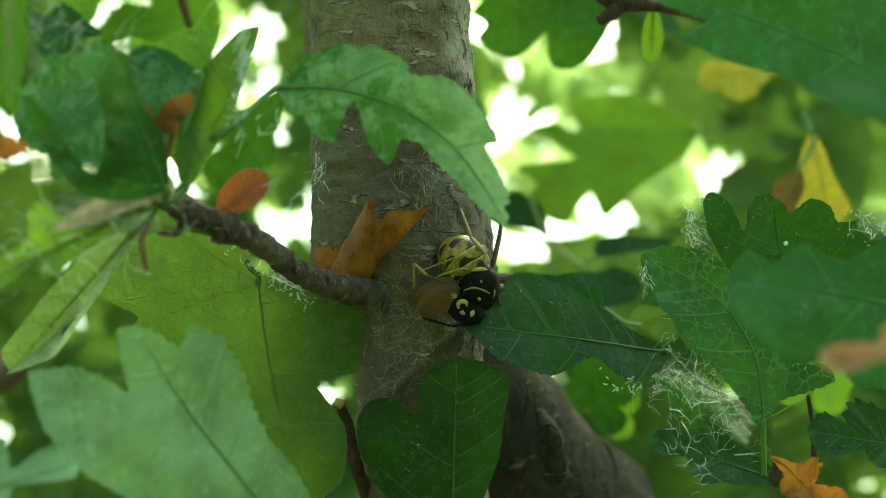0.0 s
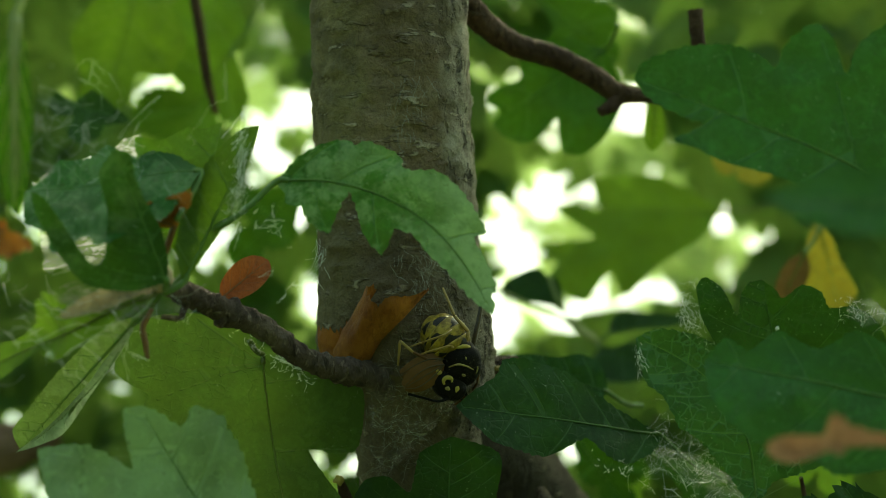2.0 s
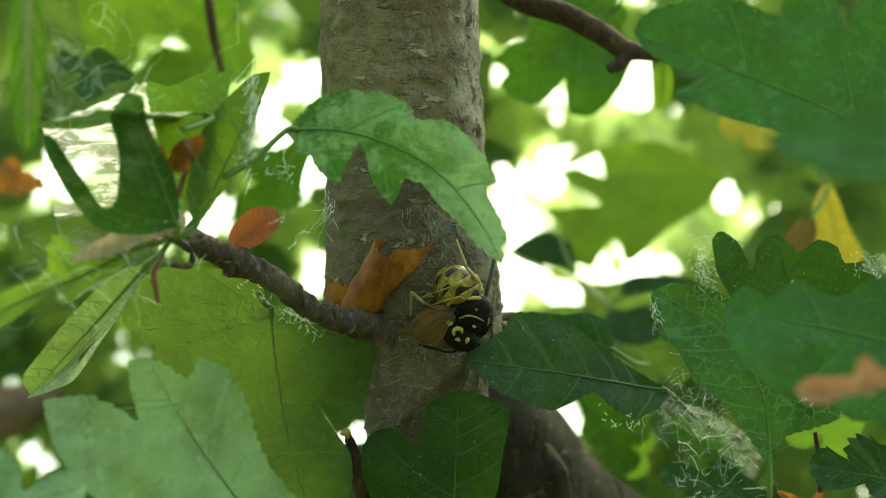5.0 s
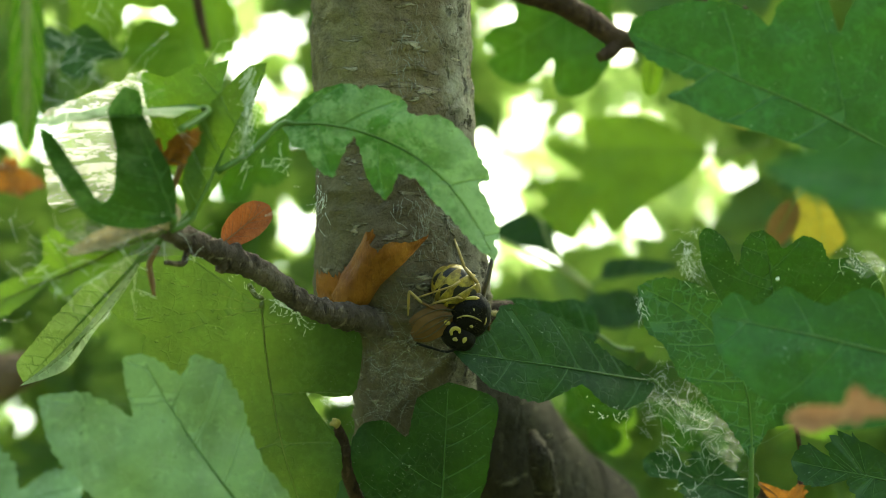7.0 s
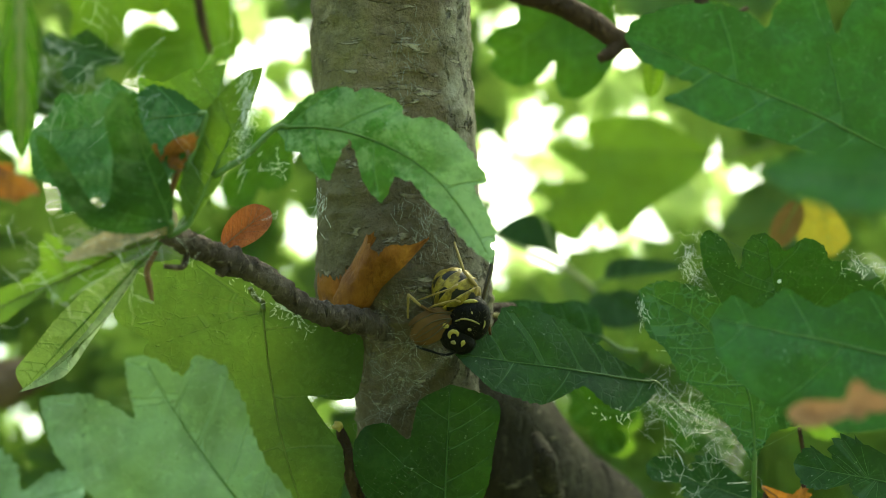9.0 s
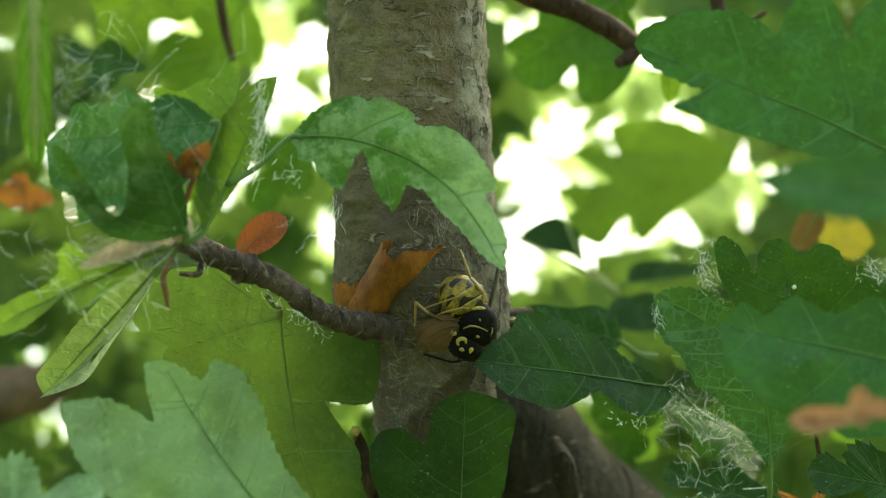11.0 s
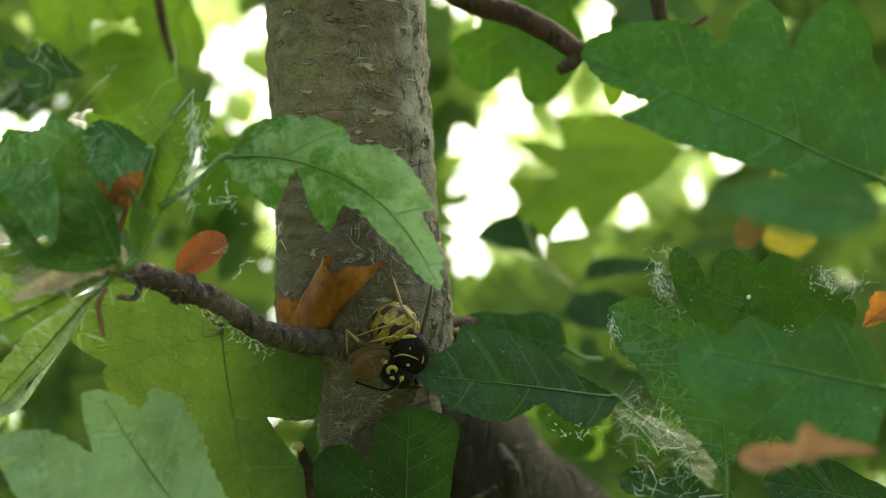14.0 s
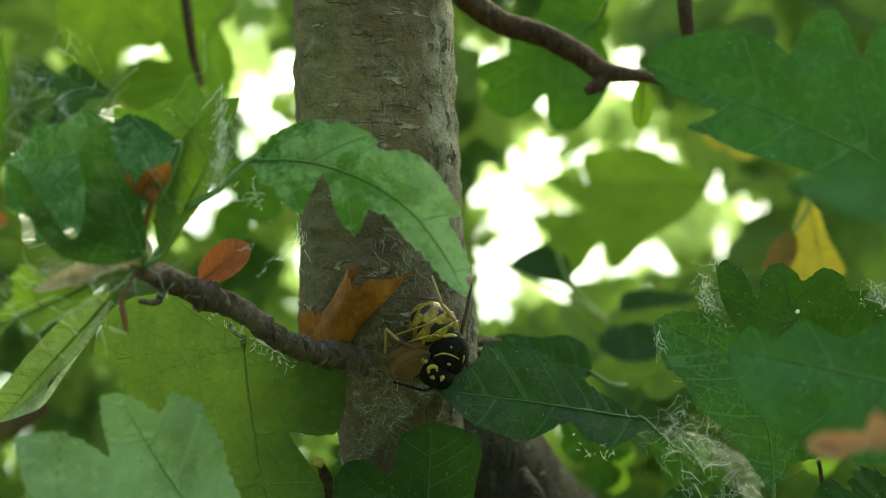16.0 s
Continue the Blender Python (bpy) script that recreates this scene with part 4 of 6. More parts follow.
SWAY["bud"].append(leaf("grey-green folded leaf hanging from the twig's end", (-0.0374, -0.0380, -0.0035), (-0.0551, -0.0300, -0.0217), (0.3, -1, 0.2), LEAF_DOWNY, stalk=(-0.0337, -0.0420, -0.0003),
     left=[(-0.03, 0.19, 0), (-0.06, 0.52, 1), (-0.08, 0.78, 0)],
     right=[(0.09, 0.17, 0), (0.11, 0.49, 1), (0.10, 0.78, 0), (0.09, 0.93, 1)], teeth=0.006, fold=0.15))
SWAY["bud"].append(leaf("silver-grey rolled edge of the folded leaf", (-0.0379, -0.0385, -0.0048), (-0.0551, -0.0310, -0.0218), (0.5, -1, 0.2), LEAF_GREY,
     left=[(-0.04, 0.16, 0), (-0.08, 0.47, 1), (-0.11, 0.74, 0)],
     right=[(-0.00, 0.16, 0), (-0.03, 0.45, 1), (-0.03, 0.72, 0)], teeth=0.0, fold=0.3, rib_r=0.0001, arc=-0.06))
leaf("yellow leaf turned by autumn", (0.0750, 0.0600, 0.0119), (0.0800, 0.0620, -0.0071), (0, -1, 0.1), LEAF_YELLOW, stalk=(0.0742, 0.0620, 0.0157),
     left=[(-0.08, 0.21, 0), (-0.13, 0.54, 1), (-0.21, 0.85, 0)],
     right=[(0.14, 0.18, 0), (0.28, 0.46, 1), (0.31, 0.77, 0)], teeth=0.006)
leaf("yellow-green leaf in the crown", (-0.0628, 0.0800, 0.0606), (-0.0712, 0.0840, 0.0332), (0, -1, 0.1), LEAF_FRESH, stalk=(-0.0574, 0.0800, 0.0713),
     left=[(-0.25, 0.05, 0), (-0.47, 0.28, 0), (-0.39, 0.54, 1), (-0.17, 0.60, 0), (-0.16, 0.80, 1)],
     right=[(0.26, 0.16, 0), (0.38, 0.45, 1), (0.26, 0.71, 0), (0.19, 0.93, 1)], teeth=0.008)
leaf("yellow-green leaf in the crown", (-0.0502, 0.1100, 0.0681), (-0.0577, 0.1120, 0.0425), (0, -1, 0.1), LEAF_FRESH, stalk=(-0.0476, 0.1100, 0.0772),
     left=[(-0.26, 0.18, 0), (-0.38, 0.44, 0), (-0.29, 0.57, 1), (-0.07, 0.69, 0)],
     right=[(0.29, 0.23, 0), (0.46, 0.54, 0), (0.42, 0.88, 1), (0.27, 0.86, 0)], teeth=0.008)
SWAY["bud"].append(leaf("pale green leaf under dry scales", (-0.0346, -0.0460, -0.0008), (-0.0560, -0.0500, -0.0099), (0,-1,0.6), LEAF_LIME, stalk=(-0.0340, -0.0420, 0.0003), lobes=[(0.45, 82, 0.25, 0.09), (0.45, -45, 0.16, 0.09)], ht=0.1, sink=0.85))
SWAY["bud"].append(leaf("long green leaf with a pale rib, out of focus", (-0.0432, -0.0700, 0.0292), (-0.0448, -0.0660, 0.0084), (0,-1,0.3), LEAF, stalk=(-0.0416, -0.0700, 0.0339), lobes=[], ht=0.085, mt=0.0, rib=STALK_PALE, rib_r=0.0007))
SWAY["big"].append(leaf("green leaf close by, out of focus", (-0.0564, -0.0600, -0.0324), (-0.0400, -0.0580, -0.0274), (0,-1,0.6), LEAF_BLUE, stalk=(-0.0613, -0.0600, -0.0349), lobes=[(0.4, -76, 0.43, 0.18), (0.4, 24, 0.19, 0.18)], ht=0.16, sink=0.9))
SWAY["right"].append(leaf("dark green leaf low in the tangle", (0.0715, -0.0250, -0.0351), (0.0496, -0.0240, -0.0303), (0,-1,0.4), LEAF_DARK, stalk=(0.0776, -0.0250, -0.0374), lobes=[(0.55, 42, 0.31, 0.13), (0.5, -53, 0.17, 0.13)], ht=0.15, sink=0.85))
SWAY["right"].append(leaf("dark green leaf low in the tangle", (0.0546, 0.0020, -0.0436), (0.0336, 0.0040, -0.0360), (0,-1,0.6), LEAF_DARK, stalk=(0.0593, 0.0000, -0.0449), lobes=[(0.5, 51, 0.26, 0.13), (0.5, -31, 0.24, 0.15)], ht=0.13, sink=0.85))
SWAY["fork"].append(leaf("dark lobed leaf on a thin forked stalk", (0.0292, 0.0970, -0.0083), (0.0144, 0.1000, -0.0032), (0, -1, 0.3), LEAF_DARK, stalk=(0.0352, 0.0950, -0.0146),
     left=[(0.03, 0.25, 0), (-0.02, 0.54, 1), (-0.06, 0.79, 0)],
     right=[(0.24, 0.13, 0), (0.41, 0.26, 1), (0.43, 0.42, 0), (0.49, 0.60, 1), (0.38, 0.78, 0), (0.20, 0.93, 1)], teeth=0.006, rib_r=0.00012))
SWAY["fork"].append(leaf("narrow dark leaf spreading from the fork", (0.0385, 0.0940, -0.0127), (0.0568, 0.0960, -0.0096), (0, -1, 0.4), LEAF_DARK, stalk=(0.0354, 0.0950, -0.0148),
     left=[(-0.15, 0.05, 0), (-0.22, 0.15, 1), (-0.20, 0.44, 0), (-0.12, 0.77, 1), (-0.06, 0.93, 0)],
     right=[(0.02, 0.18, 0), (0.01, 0.45, 1), (0.04, 0.76, 0)], teeth=0.006, rib_r=0.00012))
SWAY["fork"].append(leaf("dark broad leaf below the fork", (0.0363, 0.0920, -0.0154), (0.0473, 0.0880, -0.0201), (0, -1, 0.3), LEAF_DARK, stalk=(0.0354, 0.0950, -0.0148),
     left=[(-0.08, 0.20, 0), (-0.26, 0.44, 1), (-0.29, 0.74, 0), (-0.16, 0.97, 1)],
     right=[(0.30, -0.06, 0), (0.49, 0.06, 1), (0.51, 0.37, 0), (0.41, 0.69, 1), (0.21, 0.92, 0)], teeth=0.006, rib_r=0.00012))
leaf("dark green leaf in shade behind the one beside the stem", (0.0289, 0.0200, -0.0188), (0.0111, 0.0160, -0.0132), (0, -1, 0.3), LEAF_DARK, stalk=(0.0361, 0.0300, -0.0221),
     left=[(-0.20, 0.17, 0), (-0.27, 0.43, 1), (-0.17, 0.77, 0)],
     right=[(0.22, 0.13, 0), (0.25, 0.33, 1), (0.17, 0.52, 0), (0.13, 0.78, 1), (0.07, 0.93, 0)], teeth=0.008, rib_r=0.00012)
leaf("dark leaf in the shade behind", (-0.0558, 0.0400, 0.0288), (-0.0718, 0.0440, 0.0334), (0,-1,0.1), LEAF_DARK, lobes=[(0.5, -104, 0.4, 0.23), (0.5, 31, 0.17, 0.2)], ht=0.15, sink=0.9)
leaf("brown dry leaf beside the yellow one", (0.0716, 0.0560, 0.0047), (0.0673, 0.0580, -0.0048), (0,-1,0.1), LEAF_BROWN, stalk=(0.0753, 0.0580, 0.0102), lobes=[], ht=0.26, mt=0.0)
leaf("green leaf in the crown", (-0.0442, 0.0880, 0.0484), (-0.0638, 0.0920, 0.0213), (0,-1,0.1), LEAF_FRESH, stalk=(-0.0382, 0.0880, 0.0580), lobes=[(0.45, 45, 0.41, 0.18), (0.4, -52, 0.41, 0.18), (0.2, 81, 0.28, 0.15), (0.15, -55, 0.36, 0.15)], ht=0.17, sink=0.7)
leaf("yellow leaf turned by autumn", (0.0806, 0.1000, 0.0274), (0.0630, 0.1040, 0.0258), (0,-1,0.1), LEAF_YELLOW, stalk=(0.0882, 0.1000, 0.0280), lobes=[(0.5, 83, 0.24, 0.21), (0.5, -88, 0.37, 0.25)], ht=0.2, sink=0.85)
leaf("small yellowish leaf under the branch", (0.0379, 0.0260, 0.0311), (0.0379, 0.0280, 0.0221), (0,-1,0), LEAF_FRESH, stalk=(0.0377, 0.0220, 0.0320), lobes=[], ht=0.2, mt=0.0, sink=0.85)
leaf("green leaf among other foliage", (0.0250, 0.0600, -0.0275), (0.0388, 0.0640, -0.0470), (0,-1,0.1), LEAF, stalk=(0.0188, 0.0500, -0.0212), lobes=[(0.5, -44, 0.43, 0.17), (0.5, 88, 0.18, 0.17)], ht=0.15, sink=0.85)
leaf("yellow-green leaf among other foliage", (0.0550, 0.0500, -0.0212), (0.0388, 0.0560, -0.0239), (0,-1,0.1), LEAF_OLIVE, stalk=(0.0611, 0.0400, -0.0204), lobes=[(0.5, 65, 0.22, 0.19), (0.5, -38, 0.35, 0.19)], ht=0.15, sink=0.85)
leaf("lime green leaf in the lower tangle", (0.0420, 0.0700, -0.0331), (0.0388, 0.0720, -0.0495), (0,-1,0.1), LEAF_LIME, stalk=(0.0448, 0.0660, -0.0270), lobes=[(0.5, -102, 0.2, 0.17), (0.5, 79, 0.31, 0.17)], ht=0.2, sink=0.9)
leaf("yellow-green leaf in the lower tangle", (0.0827, 0.0500, -0.0297), (0.0661, 0.0520, -0.0386), (0,-1,0.1), LEAF_LIME, stalk=(0.0891, 0.0500, -0.0276), lobes=[(0.5, 119, 0.23, 0.2), (0.5, -78, 0.41, 0.2)], ht=0.15, sink=0.85)
leaf("green leaf partly hidden by the veined one", (0.0390, 0.0300, -0.0314), (0.0547, 0.0340, -0.0410), (0,-1,0.1), LEAF, stalk=(0.0341, 0.0300, -0.0275), lobes=[(0.5, 79, 0.25, 0.19), (0.5, -81, 0.3, 0.19)], ht=0.15, sink=0.85)
leaf("green leaf over the branch", (0.0202, 0.0700, 0.0574), (0.0379, 0.0740, 0.0443), (0,-1,0.1), LEAF, stalk=(0.0128, 0.0600, 0.0598), lobes=[(0.5, 96, 0.28, 0.19), (0.5, -52, 0.42, 0.19)], ht=0.15, sink=0.85)
leaf("green leaf among other foliage", (-0.0257, 0.0700, 0.0219), (-0.0423, 0.0740, 0.0024), (0,-1,0.1), LEAF, stalk=(-0.0181, 0.0600, 0.0266), lobes=[(0.5, -70, 0.28, 0.18), (0.5, 91, 0.3, 0.16)], ht=0.15, sink=0.85)

# ---------------------------------------------------------------- dead leaves
SWAY["bud"].append(leaf("dry straw-coloured scale at the twig's end", (-0.0333, -0.0430, 0.0003), (-0.0350, -0.0450, 0.0035), (0.3,-1,0.2), STRAW, group="dead leaves", name="dead_leaf", lobes=[], rib_r=0.00012, ht=0.22, mt=0.0, cup=2, ripple=0.16))
SWAY["bud"].append(leaf("dry straw-coloured scale at the twig's end", (-0.0335, -0.0430, 0.0002), (-0.0401, -0.0470, -0.0018), (0.2,-1,0.4), STRAW, group="dead leaves", name="dead_leaf", lobes=[], rib_r=0.00012, ht=0.13, mt=0.0, cup=2, ripple=0.12))
SWAY["bud"].append(leaf("long dry straw-coloured scale in silk", (-0.0340, -0.0440, 0.0003), (-0.0442, -0.0500, -0.0025), (0.2,-1,0.6), STRAW, group="dead leaves", name="dead_leaf", lobes=[], rib_r=0.00012, ht=0.1, mt=0.0, cup=2, ripple=0.12))
leaf("small rust-brown oval leaf standing on the twig", (-0.0284, -0.0300, -0.0017), (-0.0223, -0.0270, 0.0037), (0,-1,0.15), DEAD_RED, stalk=(-0.0281, -0.0310, -0.0024), group="dead leaves", name="dead_leaf", lobes=[], rib_r=0.00012, ht=0.27, mt=0.0, sink=0.95, teeth=0.0, cup=0.4)
SWAY["bud"].append(leaf("crumpled orange-brown scrap of leaf in silk", (-0.0318, -0.0440, 0.0075), (-0.0355, -0.0460, 0.0101), (0.3,-1,0.4), DEAD, stalk=(-0.0337, -0.0420, 0.0035), group="dead leaves", name="dead_leaf", lobes=[(0.3, 86, 0.66, 0.33), (0.5, -83, 0.18, 0.22)], rib_r=0.00012, ht=0.2, sink=0.85, cup=2, ripple=0.34, rib=STALK_RED))
SWAY["bud"].append(leaf("curled orange-brown dead leaf hanging in silk", (-0.0494, -0.0660, 0.0057), (-0.0427, -0.0660, 0.0053), (0.1,-1,0.7), DEAD, group="dead leaves", name="dead_leaf", lobes=[(0.5, -111, 0.36, 0.21), (0.5, 58, 0.37, 0.16)], rib_r=0.00012, ht=0.2, sink=0.85, cup=1.5, ripple=0.34))
SWAY["rbrown"].append(leaf("rust-brown dead leaf close by, out of focus", (0.0444, -0.0860, -0.0134), (0.0312, -0.0860, -0.0138), (0,-1,0.3), DEAD_BROWN, group="dead leaves", name="dead_leaf", lobes=[(0.45, 71, 0.23, 0.1), (0.5, -113, 0.06, 0.06)], rib_r=0.00012, ht=0.1, sink=0.9, cup=0.6, ripple=0.05))
SWAY["right"].append(leaf("orange-brown dead leaf beside the upright stalk", (0.0489, -0.0060, -0.0376), (0.0607, -0.0040, -0.0471), (0,-1,0.3), DEAD, group="dead leaves", name="dead_leaf", lobes=[(0.4, -98, 0.26, 0.12), (0.4, 107, 0.24, 0.18)], rib_r=0.00012, ht=0.2, sink=0.8, cup=1, ripple=0.16))
SWAY["right"].append(leaf("brown stub of a dead leaf", (0.0609, -0.0300, -0.0084), (0.0678, -0.0300, -0.0031), (0,-1,0.3), DEAD, group="dead leaves", name="dead_leaf", lobes=[(0.4, -77, 0.31, 0.18), (0.5, 94, 0.37, 0.14)], rib_r=0.00012, ht=0.2, sink=0.85, cup=1.5, ripple=0.16))


def rolled(bm, foot, top, r0, r1, start, turn, jag, seed, flare=0.0, rows=16, cols=34):
    """A dry sheet rolled up round the line from foot to top, with a torn upper rim."""
    foot, top = Vector(foot), Vector(top)
    axis = top - foot
    d = axis.normalized()
    front = (Vector((0, -1, 0)) - d * d.dot(Vector((0, -1, 0)))).normalized()
    side = front.cross(d)
    grid = []
    for j in range(cols + 1):
        a = radians(start + turn * j / cols)
        rag = 1 + jag * (noise.noise(Vector((j * 0.55, seed, 0))) + 0.7 * noise.noise(Vector((j * 1.7, seed, 5))))
        col = []
        for i in range(rows + 1):
            t = i / rows
            r = r0 + (r1 - r0) * t + flare * r1 * t ** 4 + 0.1 * r1 * j / cols
            q = foot + axis * t * rag + (front * math.cos(a) + side * math.sin(a)) * r * (1 + 0.16 * noise.noise(Vector((j * 0.22, t * 2.2, seed))) + 0.1 * noise.noise(Vector((j * 0.7, t * 5, seed))))
            col.append(bm.verts.new(q + d * 0.0002 * noise.noise(q * 900)))
        grid.append(col)
    for a, b in zip(grid, grid[1:]):
        for i in range(rows):
            bm.faces.new((a[i], a[i + 1], b[i + 1], b[i]))


def rolled_leaf():
    """The dead leaf caught on the stem: a roll, a smaller roll beside it, and a flap drawn out to a tip."""
    o = Vector((-0.0098, -0.0150, -0.0083))
    ob = thing("dead_leaf", "curled orange-brown dead leaf caught on the stem", "leaf", pose(*o), "dead leaves")

    def at(p):
        return Vector(p) - o

    bm = bmesh.new()
    rolled(bm, at((-0.0125, -0.0120, -0.0108)), at((-0.0071, -0.0155, -0.0022)), 0.0024, 0.0026, -150, 290, 0.09, 2.0, 0.12)
    part("roll", bm, DEAD, ob)
    bm = bmesh.new()
    rolled(bm, at((-0.0140, -0.0100, -0.0116)), at((-0.0147, -0.0105, -0.0064)), 0.0025, 0.0023, -140, 270, 0.3, 6.0, -0.1)
    part("side_roll", bm, DEAD, ob)
    bm = bmesh.new()
    lower = smoothed([at((-0.0088, -0.0145, -0.0091)), at((-0.0059, -0.0160, -0.0062)), at((-0.0038, -0.0170, -0.0041)), at((-0.0009, -0.0175, -0.0008))], 8)
    upper = smoothed([at((-0.0087, -0.0175, -0.0041)), at((-0.0067, -0.0180, -0.0018)), at((-0.0035, -0.0183, -0.0016)), at((-0.0009, -0.0175, -0.0006))], 8)
    rows = []
    for i, (a, b) in enumerate(zip(lower, upper)):
        rows.append([bm.verts.new(a.lerp(b, j / 8) + Vector((0, -0.0009 * math.sin(math.pi * j / 8) * (1 - i / 25) + 0.0004 * noise.noise(Vector((i * 0.35, j * 0.5, 3))), 0.0003 * noise.noise(Vector((i * 0.9, j, 9))) if j == 8 else 0))) for j in range(9)])
    for a, b in zip(rows, rows[1:]):
        for j in range(8):
            bm.faces.new((a[j], a[j + 1], b[j + 1], b[j]))
    part("flap", bm, DEAD, ob)


rolled_leaf()


# ---------------------------------------------------------------- silk
def silk(label, centre, size, count, material, lean=(0, 0, 0), run=0.5, radius=0.00004, seed=1, key=None, curl=0.5, name="silk_web"):
    """Loose threads of a web in a flat cloud; lean: the way most of them run; run: their length against the cloud."""
    r = random.Random(seed)
    ob = thing(name, label, "web", pose(*centre))
    bm = bmesh.new()
    for n in range(count):
        p = Vector((r.gauss(0, 0.42) * size[0], r.gauss(0, 0.42) * size[1], r.gauss(0, 0.42) * size[2]))
        d = (Vector(lean) + Vector((r.uniform(-1, 1), r.uniform(-0.3, 0.3), r.uniform(-1, 1))) * (0.35 if lean != (0, 0, 0) else 1)).normalized()
        step = run * max(size) * r.uniform(0.08, 0.3)
        pts = [p]
        for i in range(r.randint(3, 6)):
            d = (d + Vector((r.uniform(-1, 1), r.uniform(-0.4, 0.4), r.uniform(-1, 1))) * curl).normalized()
            pts.append(pts[-1] + d * step)
        tube(bm, smoothed(pts, 2), radius * r.uniform(0.3, 1.3), 4)
        if r.random() < 0.3:
            q = pts[r.randint(1, len(pts) - 2)]
            e = Vector((r.uniform(-1, 1), r.uniform(-0.3, 0.3), r.uniform(-1, 1))).normalized()
            tube(bm, [q, q + e * step * 0.8, q + (e + d * 0.5) * step * 1.5], radius * r.uniform(0.3, 0.9), 4)
    part("threads", bm, material, ob)
    if key:
        SWAY[key].append(ob)
    return ob


silk("white silk threads on the scalloped leaf", (0.0377, -0.0060, -0.0035), (0.0018, 0.0015, 0.004), 60, SILK, (0.3, 0, -0.9), 0.4, 0.00004, 4, "right", 0.6)
silk("white silk threads on the veined leaf's tip", (0.0303, -0.0090, -0.0107), (0.001, 0.001, 0.003), 30, SILK, (0.1, 0, -0.9), 0.4, 0.000035, 5, "right", 0.5)
silk("silk threads along the upright leaf's edge", (-0.0237, -0.0410, 0.0158), (0.0009, 0.001, 0.007), 44, SILK, (-0.33, 0, -0.9), 0.35, 0.00004, 7, "bud", 0.15)
silk("silk threads round the dry scales", (-0.0417, -0.0460, -0.0010), (0.009, 0.003, 0.0025), 120, SILK_GREY, (0.9, 0, -0.2), 0.5, 0.00004, 9, "bud", 0.45)
silk("white silk under the twig, on a leaf's edge", (-0.0216, -0.0120, -0.0109), (0.008, 0.001, 0.0012), 110, SILK, (0.9, 0, -0.55), 0.3, 0.000035, 13, None, 0.2)
silk("silk threads on the dark leaf beside the stem", (0.0129, -0.0020, -0.0141), (0.004, 0.001, 0.002), 14, SILK, (0.8, 0, -0.5), 0.4, 0.00003, 14, None, 0.2)
silk("silk threads between stem and mildewed leaf", (-0.0158, -0.0220, 0.0047), (0.0012, 0.002, 0.004), 26, SILK, (-0.2, 0, -0.9), 0.6, 0.00003, 16, None, 0.4)
silk("grey silk threads on the stem's bark", (-0.0019, -0.0136, 0.0017), (0.004, 0.0005, 0.006), 90, SILK_GREY, (0.2, 0, -0.8), 0.4, 0.00003, 17, None, 0.6)
silk("loose bark fibres on the stem", (-0.0040, -0.0134, 0.0260), (0.004, 0.0004, 0.007), 60, SILK_GREY, (0.1, 0, -0.9), 0.35, 0.00003, 18, None, 0.6, "bark_fibres")


def film_material(name, colour, shine, least, most):
    """A torn sheet of silk: in part clear, in part white. shine: the share of light that comes through it."""
    k = Nodes(name)
    wool = k.span(k.noise(1, 5, 0.7, k.scaled(260, 260, 900), 0.6), 0.36, 0.62)
    k.set(colour, 0.5, k.bump(k.noise(900, 4), 0.6, 0.0004))
    k.thin((0.85, 0.87, 0.85), shine)
    clear = k.t.nodes.new("ShaderNodeBsdfTransparent")
    m = k.t.nodes.new("ShaderNodeMixShader")
    k.put(m.inputs[0], k.math("ADD", least, k.math("MULTIPLY", wool, most - least)))
    k.t.links.new(clear.outputs[0], m.inputs[1])
    k.t.links.new(k.out.inputs[0].links[0].from_socket, m.inputs[2])
    k.t.links.new(m.outputs[0], k.out.inputs[0])
    return k.mat


FILM = film_material("silk_film", (0.8, 0.82, 0.8), 0.93, 0.08, 0.5)
HAZE = film_material("silk_haze", (0.6, 0.65, 0.6), 0.5, 0.0, 0.2)
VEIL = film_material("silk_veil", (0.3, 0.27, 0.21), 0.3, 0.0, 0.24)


def silk_film(label, corners, seed, key=None, material=None):
    """A slack sheet of silk between four corners, with a ragged rim."""
    a, b, c, d = (Vector(p) for p in corners)
    ob = thing("silk_film", label, "web", pose(*a))
    bm = bmesh.new()
    n, grid = 28, []
    for i in range(n + 1):
        row = []
        for j in range(n + 1):
            u = i / n + 0.05 * noise.noise(Vector((j * 0.4, seed, 0))) * (i in (0, n))
            v = j / n + 0.05 * noise.noise(Vector((i * 0.4, seed, 9))) * (j in (0, n))
            p = a.lerp(b, u).lerp(d.lerp(c, u), v) - a
            p.y += 0.0016 * math.sin(math.pi * u) * math.sin(math.pi * v) + 0.0007 * noise.noise(Vector((u * 5, v * 5, seed))) + 0.0003 * noise.noise(Vector((u * 16, v * 16, seed)))
            row.append(bm.verts.new(p))
        grid.append(row)
    for i, j in product(range(n), range(n)):
        bm.faces.new((grid[i][j], grid[i + 1][j], grid[i + 1][j + 1], grid[i][j + 1]))
    part("sheet", bm, material or FILM, ob)
    if key:
        SWAY[key].append(ob)


